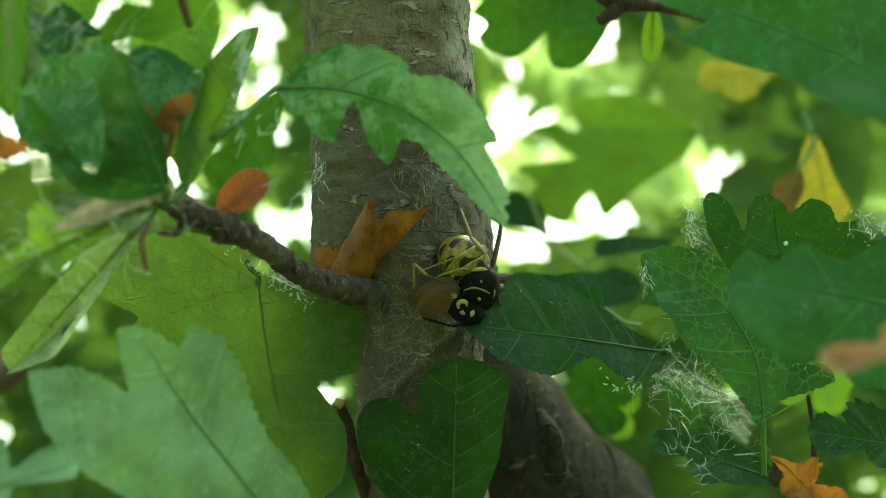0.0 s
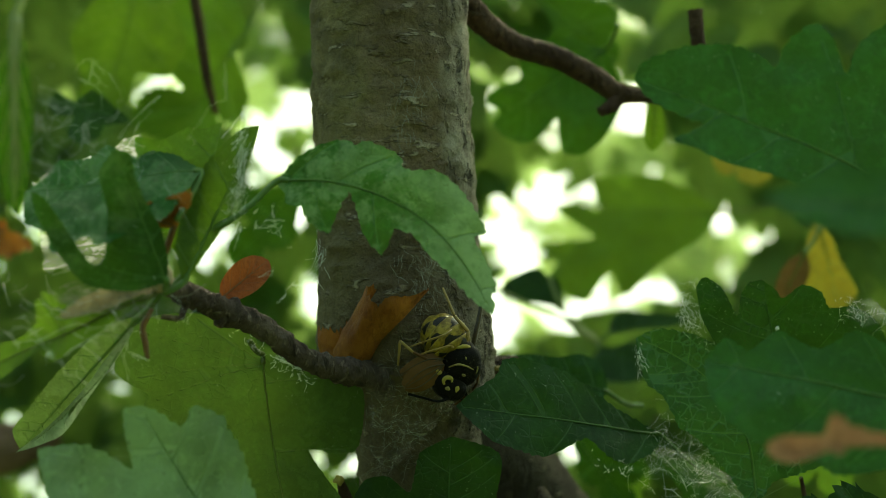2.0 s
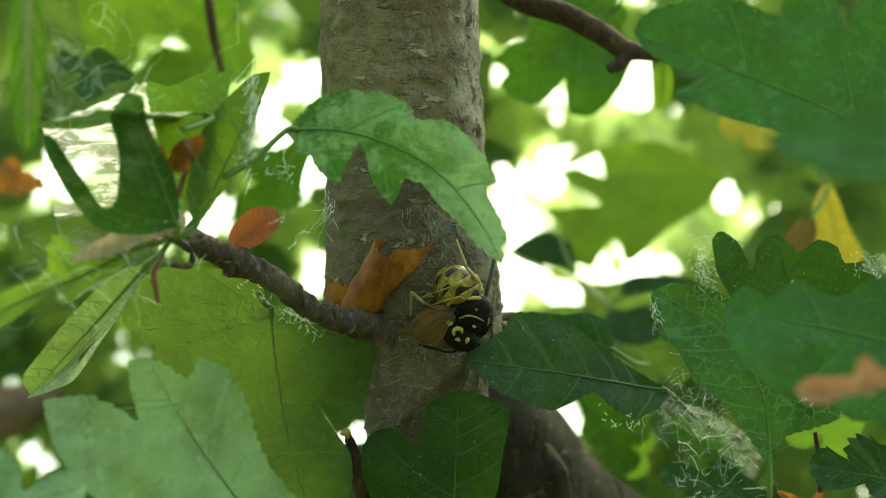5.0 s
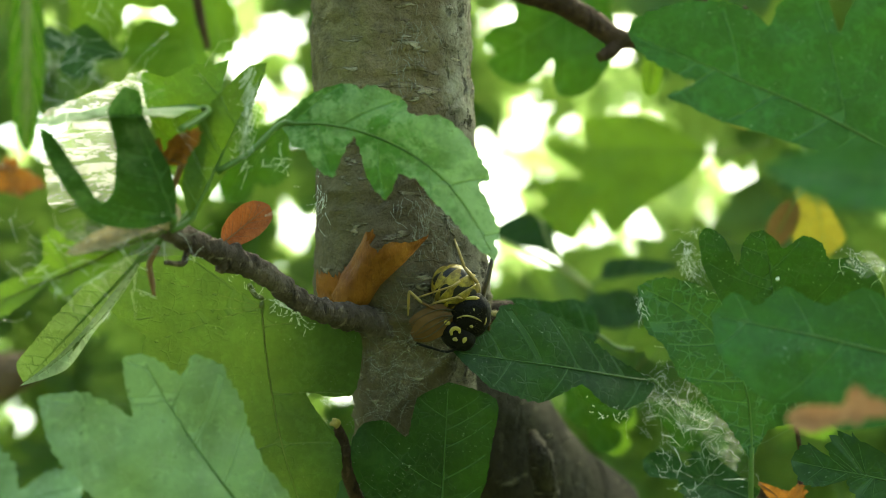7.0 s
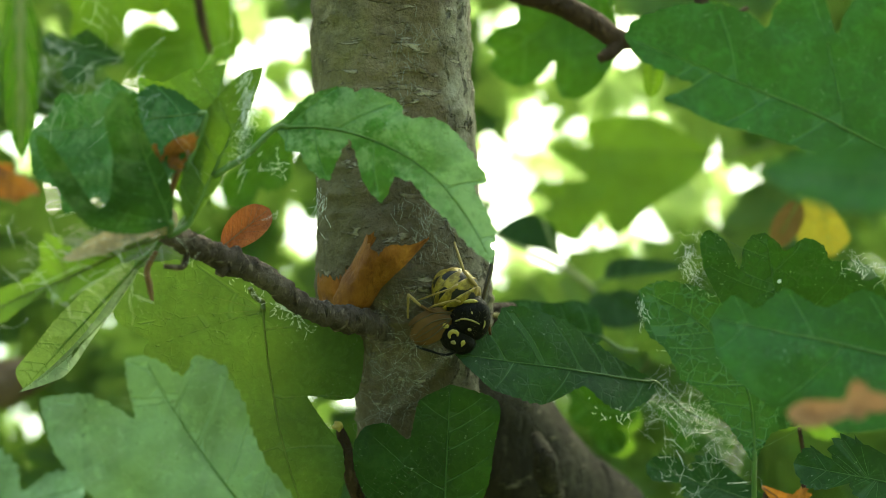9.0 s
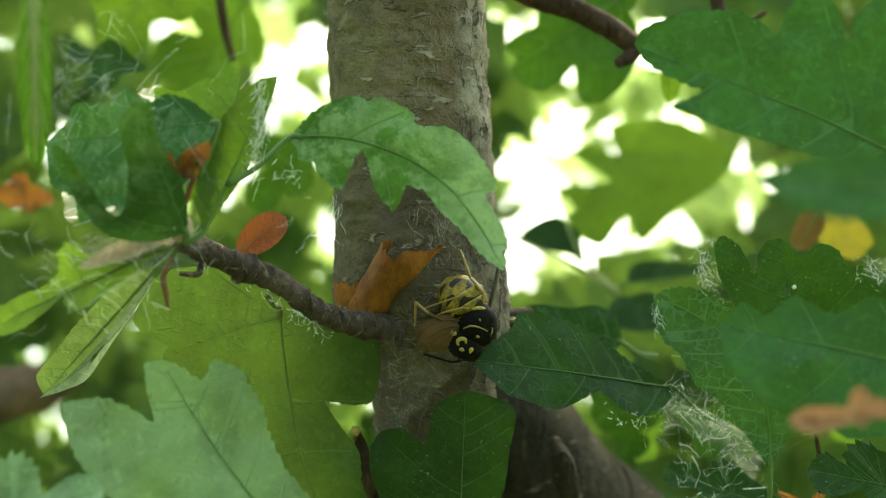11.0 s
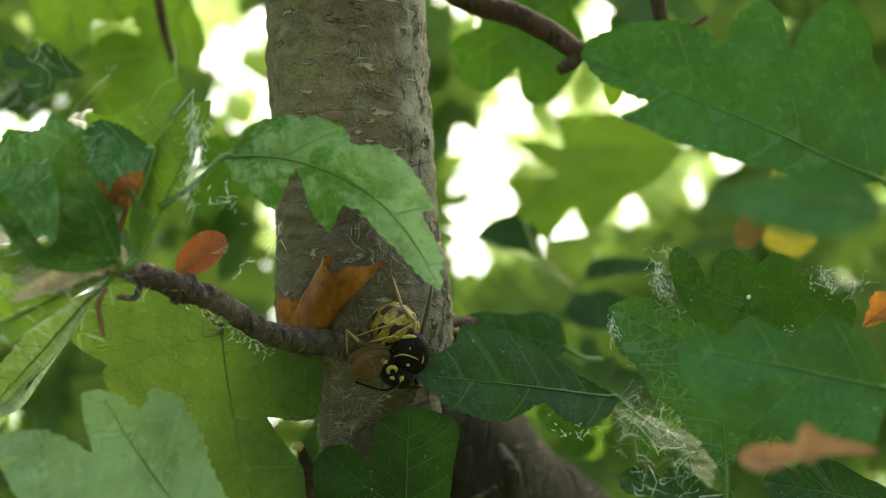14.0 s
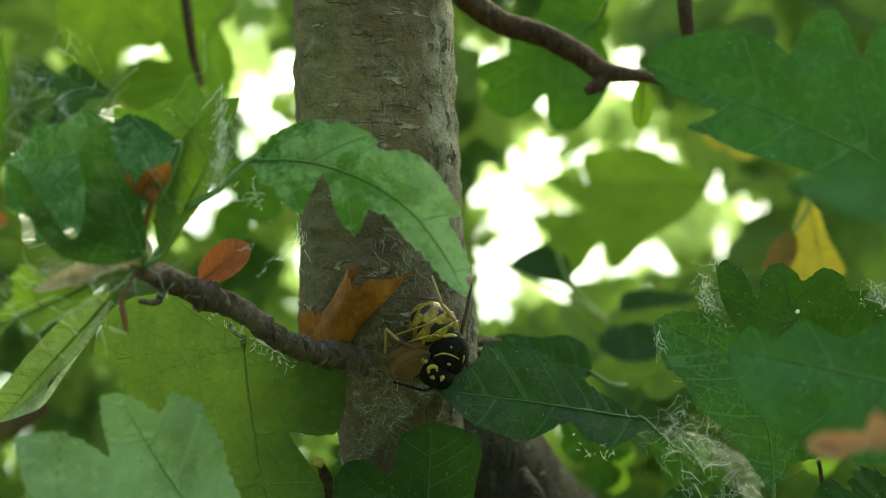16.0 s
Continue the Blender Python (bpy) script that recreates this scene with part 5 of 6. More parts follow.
def web(label, path, spread, count, radius, seed, key=None, name="silk_web", material=None):
    """Kinked white threads that branch off one another, strewn along a line."""
    r = random.Random(seed)
    line = smoothed(path, 8)
    at = line[0].copy()
    ob = thing(name, label, "web", pose(*at))
    bm = bmesh.new()
    for n in range(count):
        p = line[r.randrange(len(line))] - at + Vector((r.gauss(0, 1), r.gauss(0, 0.5), r.gauss(0, 1))) * spread
        d = Vector((r.uniform(-1, 1), r.uniform(-0.3, 0.3), r.uniform(-1, 1))).normalized()
        size = spread * r.uniform(0.25, 0.9)
        pts = [p]
        for i in range(r.randint(2, 5)):
            d = (d + Vector((r.uniform(-1, 1), r.uniform(-0.4, 0.4), r.uniform(-1, 1))) * 0.8).normalized()
            pts.append(pts[-1] + d * size * r.uniform(0.4, 1))
            if r.random() < 0.45:
                e = Vector((r.uniform(-1, 1), r.uniform(-0.3, 0.3), r.uniform(-1, 1))).normalized()
                tube(bm, [pts[-1], pts[-1] + e * size * 0.3, pts[-1] + (e + d) * size * 0.45], [radius * 0.8, radius * 0.6, radius * 0.3], 4)
        tube(bm, pts, [radius * r.uniform(0.4, 1.5) for _ in pts], 4)
    part("threads", bm, material or SILK, ob)
    if key:
        SWAY[key].append(ob)


silk_film("glistening torn film of white silk strung between leaves", ((-0.0520, -0.0340, 0.0139), (-0.0378, -0.0340, 0.0201), (-0.0367, -0.0340, 0.0037), (-0.0502, -0.0340, 0.0023)), 3.0, "bud")
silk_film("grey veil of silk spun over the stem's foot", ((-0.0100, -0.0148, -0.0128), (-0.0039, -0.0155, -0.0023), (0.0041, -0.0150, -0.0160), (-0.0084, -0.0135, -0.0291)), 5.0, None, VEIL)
silk_film("thin grey silk stretched beside the upright stalk", ((0.0312, -0.0030, -0.0242), (0.0389, -0.0030, -0.0255), (0.0472, -0.0060, -0.0302), (0.0461, -0.0050, -0.0362)), 8.0, "right", HAZE)
web("thick white strands of silk in a low tangle", [(0.0341, -0.0060, -0.0256), (0.0362, -0.0060, -0.0310), (0.0383, -0.0060, -0.0386)], 0.0022, 7, 0.00005, 51, "right")
web("white kinked silk threads tangled between low leaves", [(0.0309, -0.0050, -0.0237), (0.0377, -0.0050, -0.0274), (0.0467, -0.0060, -0.0344)], 0.0017, 120, 0.000016, 31, "right")
web("white kinked silk threads hanging in a low tangle", [(0.0356, -0.0050, -0.0210), (0.0351, -0.0050, -0.0269), (0.0370, -0.0050, -0.0329), (0.0389, -0.0050, -0.0413)], 0.0019, 40, 0.000028, 32, "right")
web("white silk threads along a dark leaf's lower edge", [(0.0350, -0.0060, -0.0209), (0.0425, -0.0060, -0.0239), (0.0465, -0.0070, -0.0275)], 0.0016, 60, 0.000018, 33, "right")
web("white silk specks on the dark leaf's lower lobe", [(0.0209, -0.0120, -0.0228), (0.0242, -0.0120, -0.0265), (0.0288, -0.0110, -0.0266)], 0.0006, 16, 0.00005, 34, "side")
web("white silk threads beside the upright stalk", [(0.0494, -0.0070, -0.0275), (0.0513, -0.0080, -0.0249), (0.0527, -0.0090, -0.0231)], 0.0006, 24, 0.00005, 35, "right")
web("white silk edge on the scalloped leaf", [(0.0383, -0.0060, -0.0008), (0.0396, -0.0060, -0.0050), (0.0411, -0.0070, -0.0083)], 0.0012, 60, 0.000018, 36, "right")
silk_film("small white sheet of silk on the scalloped leaf", ((0.0606, -0.0095, -0.0035), (0.0642, -0.0095, -0.0018), (0.0676, -0.0090, -0.0046), (0.0630, -0.0095, -0.0064)), 11.0, "right", HAZE)
web("white silk tuft on the scalloped leaf's outer lobe", [(0.0600, -0.0098, -0.0020), (0.0630, -0.0098, -0.0046), (0.0674, -0.0095, -0.0046)], 0.0009, 60, 0.00002, 44, "right")
web("white silk speck on the scalloped leaf's face", [(0.0560, -0.0095, -0.0105), (0.0566, -0.0095, -0.0122)], 0.0004, 14, 0.00003, 45, "right")
web("white silk threads round the folded leaf and dry scales", [(-0.0480, -0.0500, -0.0039), (-0.0406, -0.0480, -0.0026), (-0.0338, -0.0450, 0.0001)], 0.003, 40, 3e-05, 37, "bud")
web("white silk along the upright leaf's torn edge", [(-0.0227, -0.0400, 0.0177), (-0.0241, -0.0410, 0.0134), (-0.0251, -0.0410, 0.0085)], 0.0006, 80, 0.000022, 38, "bud")
web("fine silk threads strung over the dark leaf", [(-0.0470, -0.0480, 0.0150), (-0.0400, -0.0480, 0.0190), (-0.0320, -0.0470, 0.0150)], 0.0035, 46, 0.000018, 46, "bud")
web("silk threads hanging under the mildewed leaf", [(-0.0215, -0.0390, 0.0100), (-0.0208, -0.0390, 0.0064), (-0.0207, -0.0390, 0.0008)], 0.0014, 16, 4e-05, 39, "bud")
web("silk threads along the long leaf's edge", [(-0.0430, -0.0620, 0.0222), (-0.0424, -0.0620, 0.0185), (-0.0439, -0.0620, 0.0136)], 0.0012, 16, 0.00003, 40, "bud")
web("grey silk spun over the stem's foot", [(-0.0052, -0.0145, -0.0128), (-0.0036, -0.0135, -0.0202), (-0.0068, -0.0125, -0.0268)], 0.003, 120, 0.000018, 41, None, "silk_web", SILK_GREY)
web("white silk along the twig's underside", [(-0.0278, -0.0200, -0.0062), (-0.0223, -0.0200, -0.0105), (-0.0177, -0.0185, -0.0135)], 0.0005, 70, 0.00003, 42)


# ---------------------------------------------------------------- the wasp
WASP_AT = (0.0051, -0.0155, -0.0128)


def wasp():
    """A wasp clinging head down, seen from behind its thorax: the banded abdomen rises behind it, the wings lie folded to one side."""
    ob = thing("wasp", "yellow and black wasp clinging to the stem, wings folded", "wasp", pose(*WASP_AT))

    def mm(*pts):
        return [Vector(p) / 1000 for p in pts]

    line = smoothed(mm((0.0, 0.6, 1.4), (-0.5, 0.6, 2.7), (-1.3, 0.9, 4.0), (-2.2, 1.6, 4.9), (-3.2, 2.6, 5.3), (-4.0, 3.8, 5.3)), 20)
    rad = [float(np.interp(i / 100, [0, 0.08, 0.22, 0.42, 0.62, 0.82, 1], [0.0009, 0.0017, 0.0028, 0.0032, 0.003, 0.0021, 0.0005])) for i in range(101)]
    cuts = [4, 17, 30, 43, 56, 69, 82, 99]
    for k, (a, b) in enumerate(zip(cuts, cuts[1:])):
        bm = bmesh.new()
        uv = bm.loops.layers.uv.verify()
        rows, sides, n = [], 44, 10
        for i in range(n + 1):
            f = a + (b - a + 2.5) * i / n
            j = min(99, int(f))
            p = line[j].lerp(line[j + 1], min(1, f - j))
            d = (line[min(100, j + 2)] - line[max(0, j - 2)]).normalized()
            s = d.cross(Vector((0, -1, 0.3))).normalized()
            u = s.cross(d)
            r = rad[j] * (0.97 + 0.09 * i / n) * (0.93 if i in (0, n) else 1)
            rows.append([bm.verts.new(p + (s * math.cos(q) * 1.08 + u * math.sin(q) * 0.95) * r) for q in [2 * math.pi * m / sides for m in range(sides)]])
        for i in range(n):
            for m in range(sides):
                f = bm.faces.new((rows[i][m], rows[i][(m + 1) % sides], rows[i + 1][(m + 1) % sides], rows[i + 1][m]))
                for loop, (du, dv) in zip(f.loops, ((0, 0), (1, 0), (1, 1), (0, 1))):
                    loop[uv].uv = ((m + du) / sides + 0.13 * k, (i + dv) / n)
        part("abdomen_segment", bm, BANDED, ob)

    def shell(name, centre, radii, turn, parent, seed):
        bm = bmesh.new()
        ball(bm, centre, *radii, turn, 36, 24)
        for v in bm.verts:
            v.co += v.normal * (0.00022 * noise.noise(v.co * 600 + Vector((seed, 0, 0))) + 0.0001 * noise.noise(v.co * 1800))
        return part(name, bm, BLACK, parent)

    thorax_at, head_at = Vector((0.0004, 0.0, 0.0007)), Vector((-0.0013, -0.0004, -0.0022))
    lean = Euler((0.25, 0.3, 0)).to_matrix()
    thorax = shell("thorax", thorax_at, (0.0030, 0.0028, 0.0036), lean, ob, 1)
    head = shell("head", head_at, (0.0027, 0.0021, 0.0021), Euler((0, 0.5, 0)).to_matrix(), ob, 5)

    def mark(parent, x, z, rx, rz, roll, front, mat):
        bm = bmesh.new()
        ball(bm, (0, 0, 0), rx / 1000, 0.00016, rz / 1000, None, 16, 10)
        for v in bm.verts:
            v.co += Vector((1, 0, 1)) * 0.00016 * noise.noise(v.co * 1900 + Vector((x, z, 0)))
        bm.transform(Matrix.Translation((x / 1000, front / 1000, z / 1000)) @ pose(0, 0, 0, 0, roll, 0))
        part("yellow_spot", bm, mat, parent)

    def stripe(parent, pts, r, mat=DULL_YELLOW):
        bm = bmesh.new()
        fine = smoothed(mm(*pts), 6)
        tube(bm, fine, blend([r * 0.5, r, r, r * 0.4], len(fine)), 8, 0.15)
        part("yellow_band", bm, mat, parent)

    mark(head, -3.0, -0.2, 0.5, 0.36, 15, -1.6, YELLOW)
    mark(head, -0.6, -2.6, 0.28, 0.5, 25, -2.5, YELLOW)
    mark(head, -1.9, -2.5, 0.42, 0.26, 10, -2.4, DULL_YELLOW)
    stripe(head, ((-2.4, -2.4, -1.9), (-2.5, -2.4, -1.3), (-2.0, -2.5, -0.9), (-1.4, -2.6, -1.1), (-1.35, -2.6, -1.6)), 0.0003, YELLOW)
    mark(thorax, 0.6, 1.7, 0.34, 0.26, 20, -2.75, DULL_YELLOW)
    mark(thorax, 0.35, -0.6, 0.26, 0.3, 0, -2.8, DULL_YELLOW)
    stripe(thorax, ((-1.7, -2.15, 0.5), (-0.6, -2.75, 0.9), (0.6, -2.85, 0.7), (1.8, -2.4, 0.1)), 0.00015)
    stripe(thorax, ((2.4, -2.0, 0.9), (2.5, -2.0, 0.2), (2.3, -2.0, -0.5)), 0.00014)
    stripe(thorax, ((-0.5, -2.1, 3.2), (0.6, -2.2, 3.4), (1.6, -1.8, 3.2)), 0.0003, YELLOW)
    bm = bmesh.new()
    r = random.Random(3)
    for n in range(260):
        d = Vector((r.gauss(0, 1), r.gauss(0, 1), r.gauss(0, 1))).normalized()
        q = lean @ Vector((d.x * 0.0030, d.y * 0.0028, d.z * 0.0036))
        tube(bm, [thorax_at + q * 0.97, thorax_at + q + d * r.uniform(0.0003, 0.0009)], [0.00002, 0.00001], 3)
    part("hair", bm, BROWN_HAIR, thorax)
    for x, z in ((-3.3, -1.2), (0.3, -3.2)):
        bm = bmesh.new()
        ball(bm, (x / 1000, 0.0003, z / 1000), 0.0006, 0.0009, 0.0009, None, 16, 12)
        part("eye", bm, BLACK, head)
    for pts in (((-1.0, -1.4, -3.7), (-3.0, -1.9, -4.3), (-5.2, -1.6, -3.8), (-7.2, -0.6, -3.3)), ((-0.2, -0.6, -3.8), (1.0, 0.6, -4.4), (2.2, 1.8, -4.4))):
        bm = bmesh.new()
        fine = smoothed(mm(*pts), 6)
        tube(bm, fine, blend([0.00022, 0.00017, 0.0002], len(fine)), 8, 0.1)
        part("antenna", bm, BLACK, head)
    # wings: two folded lengthwise to one side, the other held up, seen on edge
    for pts, w, mat in ((mm((-2.2, -1.4, 0.8), (-4.2, -1.7, -0.2), (-6.2, -1.4, -1.4), (-7.8, -0.6, -2.4)), 0.0019, AMBER),
                        (mm((-2.2, -1.0, 1.6), (-4.4, -1.3, 1.0), (-6.6, -1.0, 0.0), (-8.2, -0.2, -0.6)), 0.0014, AMBER),
                        (mm((1.9, -0.6, 1.6), (2.6, -0.4, 4.4), (3.4, 0.0, 7.6), (3.9, 0.4, 10.6)), 0.00036, WING)):
        bm = bmesh.new()
        fine = smoothed(pts, 8)
        rows = []
        for i, p in enumerate(fine):
            t = i / (len(fine) - 1)
            d = (fine[min(i + 1, len(fine) - 1)] - fine[max(i - 1, 0)]).normalized()
            s = d.cross(Vector((0, -1, 0))).normalized()
            ww = w * math.sin(math.pi * (0.08 + 0.87 * t)) ** 0.6
            rows.append([bm.verts.new(p + s * ww * e + Vector((0, 0.0004 * e * e + 0.00008 * noise.noise(p * 900 + Vector((e, 0, 0))), 0))) for e in (-1, -0.6, -0.2, 0.2, 0.6, 1)])
        for a, b in zip(rows, rows[1:]):
            for j in range(5):
                bm.faces.new((a[j], a[j + 1], b[j + 1], b[j]))
        wing = part("wing", bm, mat, ob)
        for e in (-0.8, 0, 0.7):
            bm = bmesh.new()
            tube(bm, [p + Vector((0, -0.0001, e * w * 0.7 * math.sin(math.pi * i / len(fine)))) for i, p in enumerate(fine)], blend([0.00012, 0.00004], len(fine)), 6)
            part("wing_vein", bm, BROWN_HAIR, wing)
    # legs: the hind one stretched up, two folded over the abdomen's side, three reaching the bark
    legs = ((mm((1.0, -0.8, 3.6), (1.4, -1.2, 5.4), (-0.5, -0.6, 7.6), (-1.8, 1.2, 11.6)), (0.00036, 0.00036, 0.0003, 0.00018), GOLD, GOLD),
            (mm((-1.0, -2.2, 3.3), (-1.8, -3.4, 3.6), (-4.8, -2.4, 2.7), (-5.6, 0.4, 2.0)), (0.0002, 0.0002, 0.00018, 0.00012), GOLD, GOLD),
            (mm((-1.4, -2.8, 5.8), (-2.4, -3.6, 5.2), (-5.4, -1.6, 4.0), (-7.6, 0.4, 3.0)), (0.0002, 0.00018, 0.00016, 0.00012), GOLD, GOLD),
            (mm((-2.6, -1.0, 0.6), (-6.6, -1.2, 2.6), (-8.4, -0.6, 4.2), (-8.4, 0.8, 0.6)), (0.00026, 0.00028, 0.00026, 0.0002), AMBER, GOLD),
            (mm((1.8, -0.2, -0.8), (3.2, 0.4, -0.2), (3.6, 2.6, -2.2), (3.2, 4.2, -3.4)), (0.00036, 0.0003, 0.00024, 0.00016), BLACK, AMBER),
            (mm((0.8, 0.4, -2.4), (1.6, 1.0, -3.8), (0.8, 2.4, -5.0), (0.2, 3.2, -5.4)), (0.00036, 0.0003, 0.00024, 0.00016), BLACK, AMBER))
    for p, w, thigh, shin in legs:
        leg = tagged(new("leg"))
        leg.parent = ob
        leg.empty_display_size = 0.002
        for name, a, b, ra, rb, mat in (("femur", p[0], p[1], w[0], w[1], thigh), ("tibia", p[1], p[2], w[1], w[2], shin), ("tarsus", p[2], p[3], w[2], w[3], shin)):
            bm = bmesh.new()
            tube(bm, [a, a.lerp(b, 0.15), a.lerp(b, 0.6), b], [ra * 0.6, ra * 0.8, (ra + rb) * 0.4, rb * 0.75], 8)
            part(name, bm, mat, leg)
    return ob


WASP = wasp()


# ---------------------------------------------------------------- small scraps
def scrap(label, centre, size, mat, seed, name="scrap", key=None):
    ob = thing(name, label, "plant scrap", pose(*centre))
    bm = bmesh.new()
    ball(bm, (0, 0, 0), size[0], size[1], size[2], None, 18, 12)
    for v in bm.verts:
        v.co *= 1 + 0.55 * noise.noise(v.co * (1.4 / max(size)) + Vector((seed, 0, 0)))
    part("husk", bm, mat, ob)
    if key:
        SWAY[key].append(ob)


scrap("dark dry bud in silk at a stalk's foot", (0.0501, -0.0060, -0.0403), (0.0010, 0.0008, 0.0018), BARK_BROWN, 1.0, "dry_bud", "right")
scrap("yellow bud on the low twig", (-0.0141, -0.0110, -0.0285), (0.0007, 0.0006, 0.0008), YELLOW, 2.0, "bud")
scrap("dark broken twig end with bark flakes", (0.0103, 0.0060, -0.0137), (0.0022, 0.0014, 0.0016), BARK_BROWN, 3.0, "twig_end")
scrap("pale yellow flake on the broken twig", (0.0098, 0.0030, -0.0134), (0.0006, 0.0003, 0.0004), DULL_YELLOW, 4.0, "flake")
scrap("white speck of silk on a dark leaf", (0.0504, -0.0100, -0.0063), (0.0003, 0.0002, 0.0003), SILK, 5.0, "speck", "right")
scrap("pale dry bud at the twig's end", (-0.0332, -0.0445, 0.0023), (0.0014, 0.001, 0.0027), STRAW, 6.0, "dry_bud", "bud")

# ---------------------------------------------------------------- far foliage
def far_foliage():
    """The crown behind: many leaves, with gaps through which the sky shows."""
    # openings in the crown, as x and z one metre away, and their half width and height
    gaps = [(-0.265, 0.043, 0.0240, 0.0150), (0.061, -0.006, 0.0161, 0.0265), (-0.064, -0.249, 0.0145, 0.0105), (0.232, 0.005, 0.0056, 0.0056), (-0.277, 0.023, 0.0088, 0.0088), (0.059, 0.028, 0.0249, 0.0265), (0.043, 0.144, 0.0080, 0.0105), (0.141, 0.111, 0.0097, 0.0161), (0.105, 0.056, 0.0113, 0.0080), (0.095, -0.035, 0.0270, 0.0150), (0.141, -0.014, 0.0110, 0.0080), (-0.090, 0.108, 0.0105, 0.0150), (-0.101, 0.023, 0.0072, 0.0072), (-0.191, 0.122, 0.0121, 0.0080), (-0.154, 0.012, 0.0137, 0.0121), (-0.079, -0.024, 0.0161, 0.0129), (-0.064, -0.136, 0.0209, 0.0129), (-0.253, -0.034, 0.0064, 0.0048), (-0.275, -0.161, 0.0105, 0.0060), (0.256, -0.152, 0.0121, 0.0072), (-0.299, 0.055, 0.0130, 0.0110), (0.119, 0.176, 0.0201, 0.0040), (-0.128, 0.086, 0.0072, 0.0169), (0.045, -0.036, 0.0105, 0.0121), (0.092, -0.132, 0.0048, 0.0088), (-0.307, -0.104, 0.0072, 0.0088), (-0.098, 0.201, 0.0110, 0.0130), (-0.195, 0.214, 0.0105, 0.0080), (0.179, 0.201, 0.0121, 0.0080), (0.047, 0.206, 0.0088, 0.0161), (-0.339, 0.129, 0.0080, 0.0080), (-0.303, -0.201, 0.0161, 0.0080), (-0.090, -0.185, 0.0121, 0.0105), (0.139, 0.234, 0.0097, 0.0080)]
    # where the crown is thin, its light painted by the paler leaf copy
    thin = [(0.136, 0.028, 0.0880, 0.0640), (-0.183, 0.141, 0.0965, 0.0483), (0.067, 0.101, 0.0402, 0.0402)]
    bm, bright = bmesh.new(), bmesh.new()
    r = random.Random(5)
    gaps += [(r.uniform(-0.32, 0.3), r.uniform(-0.06, 0.18), r.uniform(0.001, 0.004), r.uniform(0.001, 0.004)) for n in range(14)]
    for n in range(5600):
        y = 0.22 + 1.5 * r.random() ** 1.3
        sx, sz = r.uniform(-0.5, 0.5), r.uniform(-0.32, 0.34)
        length = r.uniform(0.028, 0.05)
        margin = 0.22 * length / (y + 0.215)
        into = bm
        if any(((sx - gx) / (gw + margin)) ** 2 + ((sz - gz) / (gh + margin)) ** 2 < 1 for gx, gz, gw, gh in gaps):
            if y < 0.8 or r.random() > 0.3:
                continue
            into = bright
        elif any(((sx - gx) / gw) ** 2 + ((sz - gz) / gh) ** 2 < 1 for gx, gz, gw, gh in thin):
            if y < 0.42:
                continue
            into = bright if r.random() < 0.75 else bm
        # higher up, more leaves take the copy with light painted in
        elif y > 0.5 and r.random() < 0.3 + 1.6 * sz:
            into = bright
        q = Vector((sx * (y + 0.215), y, sz * (y + 0.215)))
        d = Vector((r.uniform(-1, 1), r.uniform(-0.5, 0.5), r.uniform(-1, 0.5))).normalized()
        f = leaf_frame(q, q + d, (r.uniform(-0.6, 0.6), -1, r.uniform(-0.3, 0.8)))
        lobes = [(0.2, s * r.uniform(45, 65), r.uniform(0.35, 0.5), 0.12) for s in (-1, 1)] + [(0.45, s * r.uniform(38, 52), r.uniform(0.3, 0.45), 0.1) for s in (-1, 1)]
        blade(into, Matrix.Translation(q - d * length * 0.5) @ f, length, lobes, ns=17, nr=1, seed=r.random() * 40, ripple=0.08)
    ob = part("painted_sunlit_foliage", bright, FOLIAGE_LIT_COPY)
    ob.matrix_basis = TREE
    tagged(ob, "far leaves against the sky, sunlight painted into their paler colour", "foliage", kind="stuff")
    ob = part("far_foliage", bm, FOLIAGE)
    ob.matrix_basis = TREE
    return tagged(ob, "green hawthorn crown with sky showing through", "foliage", kind="stuff")


def shade_leaves_around():
    """Leaves added unseen beside, below and behind the view, to shade the stem from all sides but above."""
    bm = bmesh.new()
    r = random.Random(11)
    for n in range(1500):
        yaw, tilt = r.uniform(-math.pi, math.pi), radians(r.uniform(-70, 38))
        if abs(yaw) < radians(34) and -0.6 < tilt < 0.6:
            continue
        d = Vector((math.sin(yaw) * math.cos(tilt), math.cos(yaw) * math.cos(tilt), math.sin(tilt)))
        q = d * r.uniform(0.55, 1.1)
        f = leaf_frame(q, q + Vector((r.uniform(-1, 1), r.uniform(-1, 1), r.uniform(-1, 0.5))), -d)
        lobes = [(0.2, e * 55, 0.45, 0.13) for e in (-1, 1)] + [(0.45, e * 45, 0.4, 0.11) for e in (-1, 1)]
        blade(bm, Matrix.Translation(q) @ f, r.uniform(0.06, 0.11), lobes, ns=12, nr=1, seed=r.random() * 40)
    ob = part("unseen_shade_foliage", bm, FOLIAGE)
    ob.matrix_basis = TREE
    return tagged(ob, "added leaves out of view that shade the stem", "foliage", kind="stuff")


far_foliage()
shade_leaves_around()


# ---------------------------------------------------------------- things that move
def sway(key, rows):
    """Moves a spray of leaves in the wind: seconds, then millimetres aside and up."""
    for ob in SWAY[key]:
        rest = ob.matrix_basis.copy()
        walk(ob, [(t, Matrix.Translation(TREE.to_3x3() @ Vector((dx / 1000, 0, dz / 1000))) @ rest) for t, dx, dz in rows])


def turn_away(key, rows):
    """Swings a leaf about its foot: seconds, then degrees."""
    for ob in SWAY[key]:
        rest = TREE.inverted() @ ob.matrix_basis
        walk(ob, [(t, TREE @ Matrix.Translation(rest.translation + Vector((dx / 1000, 0, dz / 1000))) @ pose(0, 0, 0, turn, 0, 0)) for t, turn, dx, dz in rows])


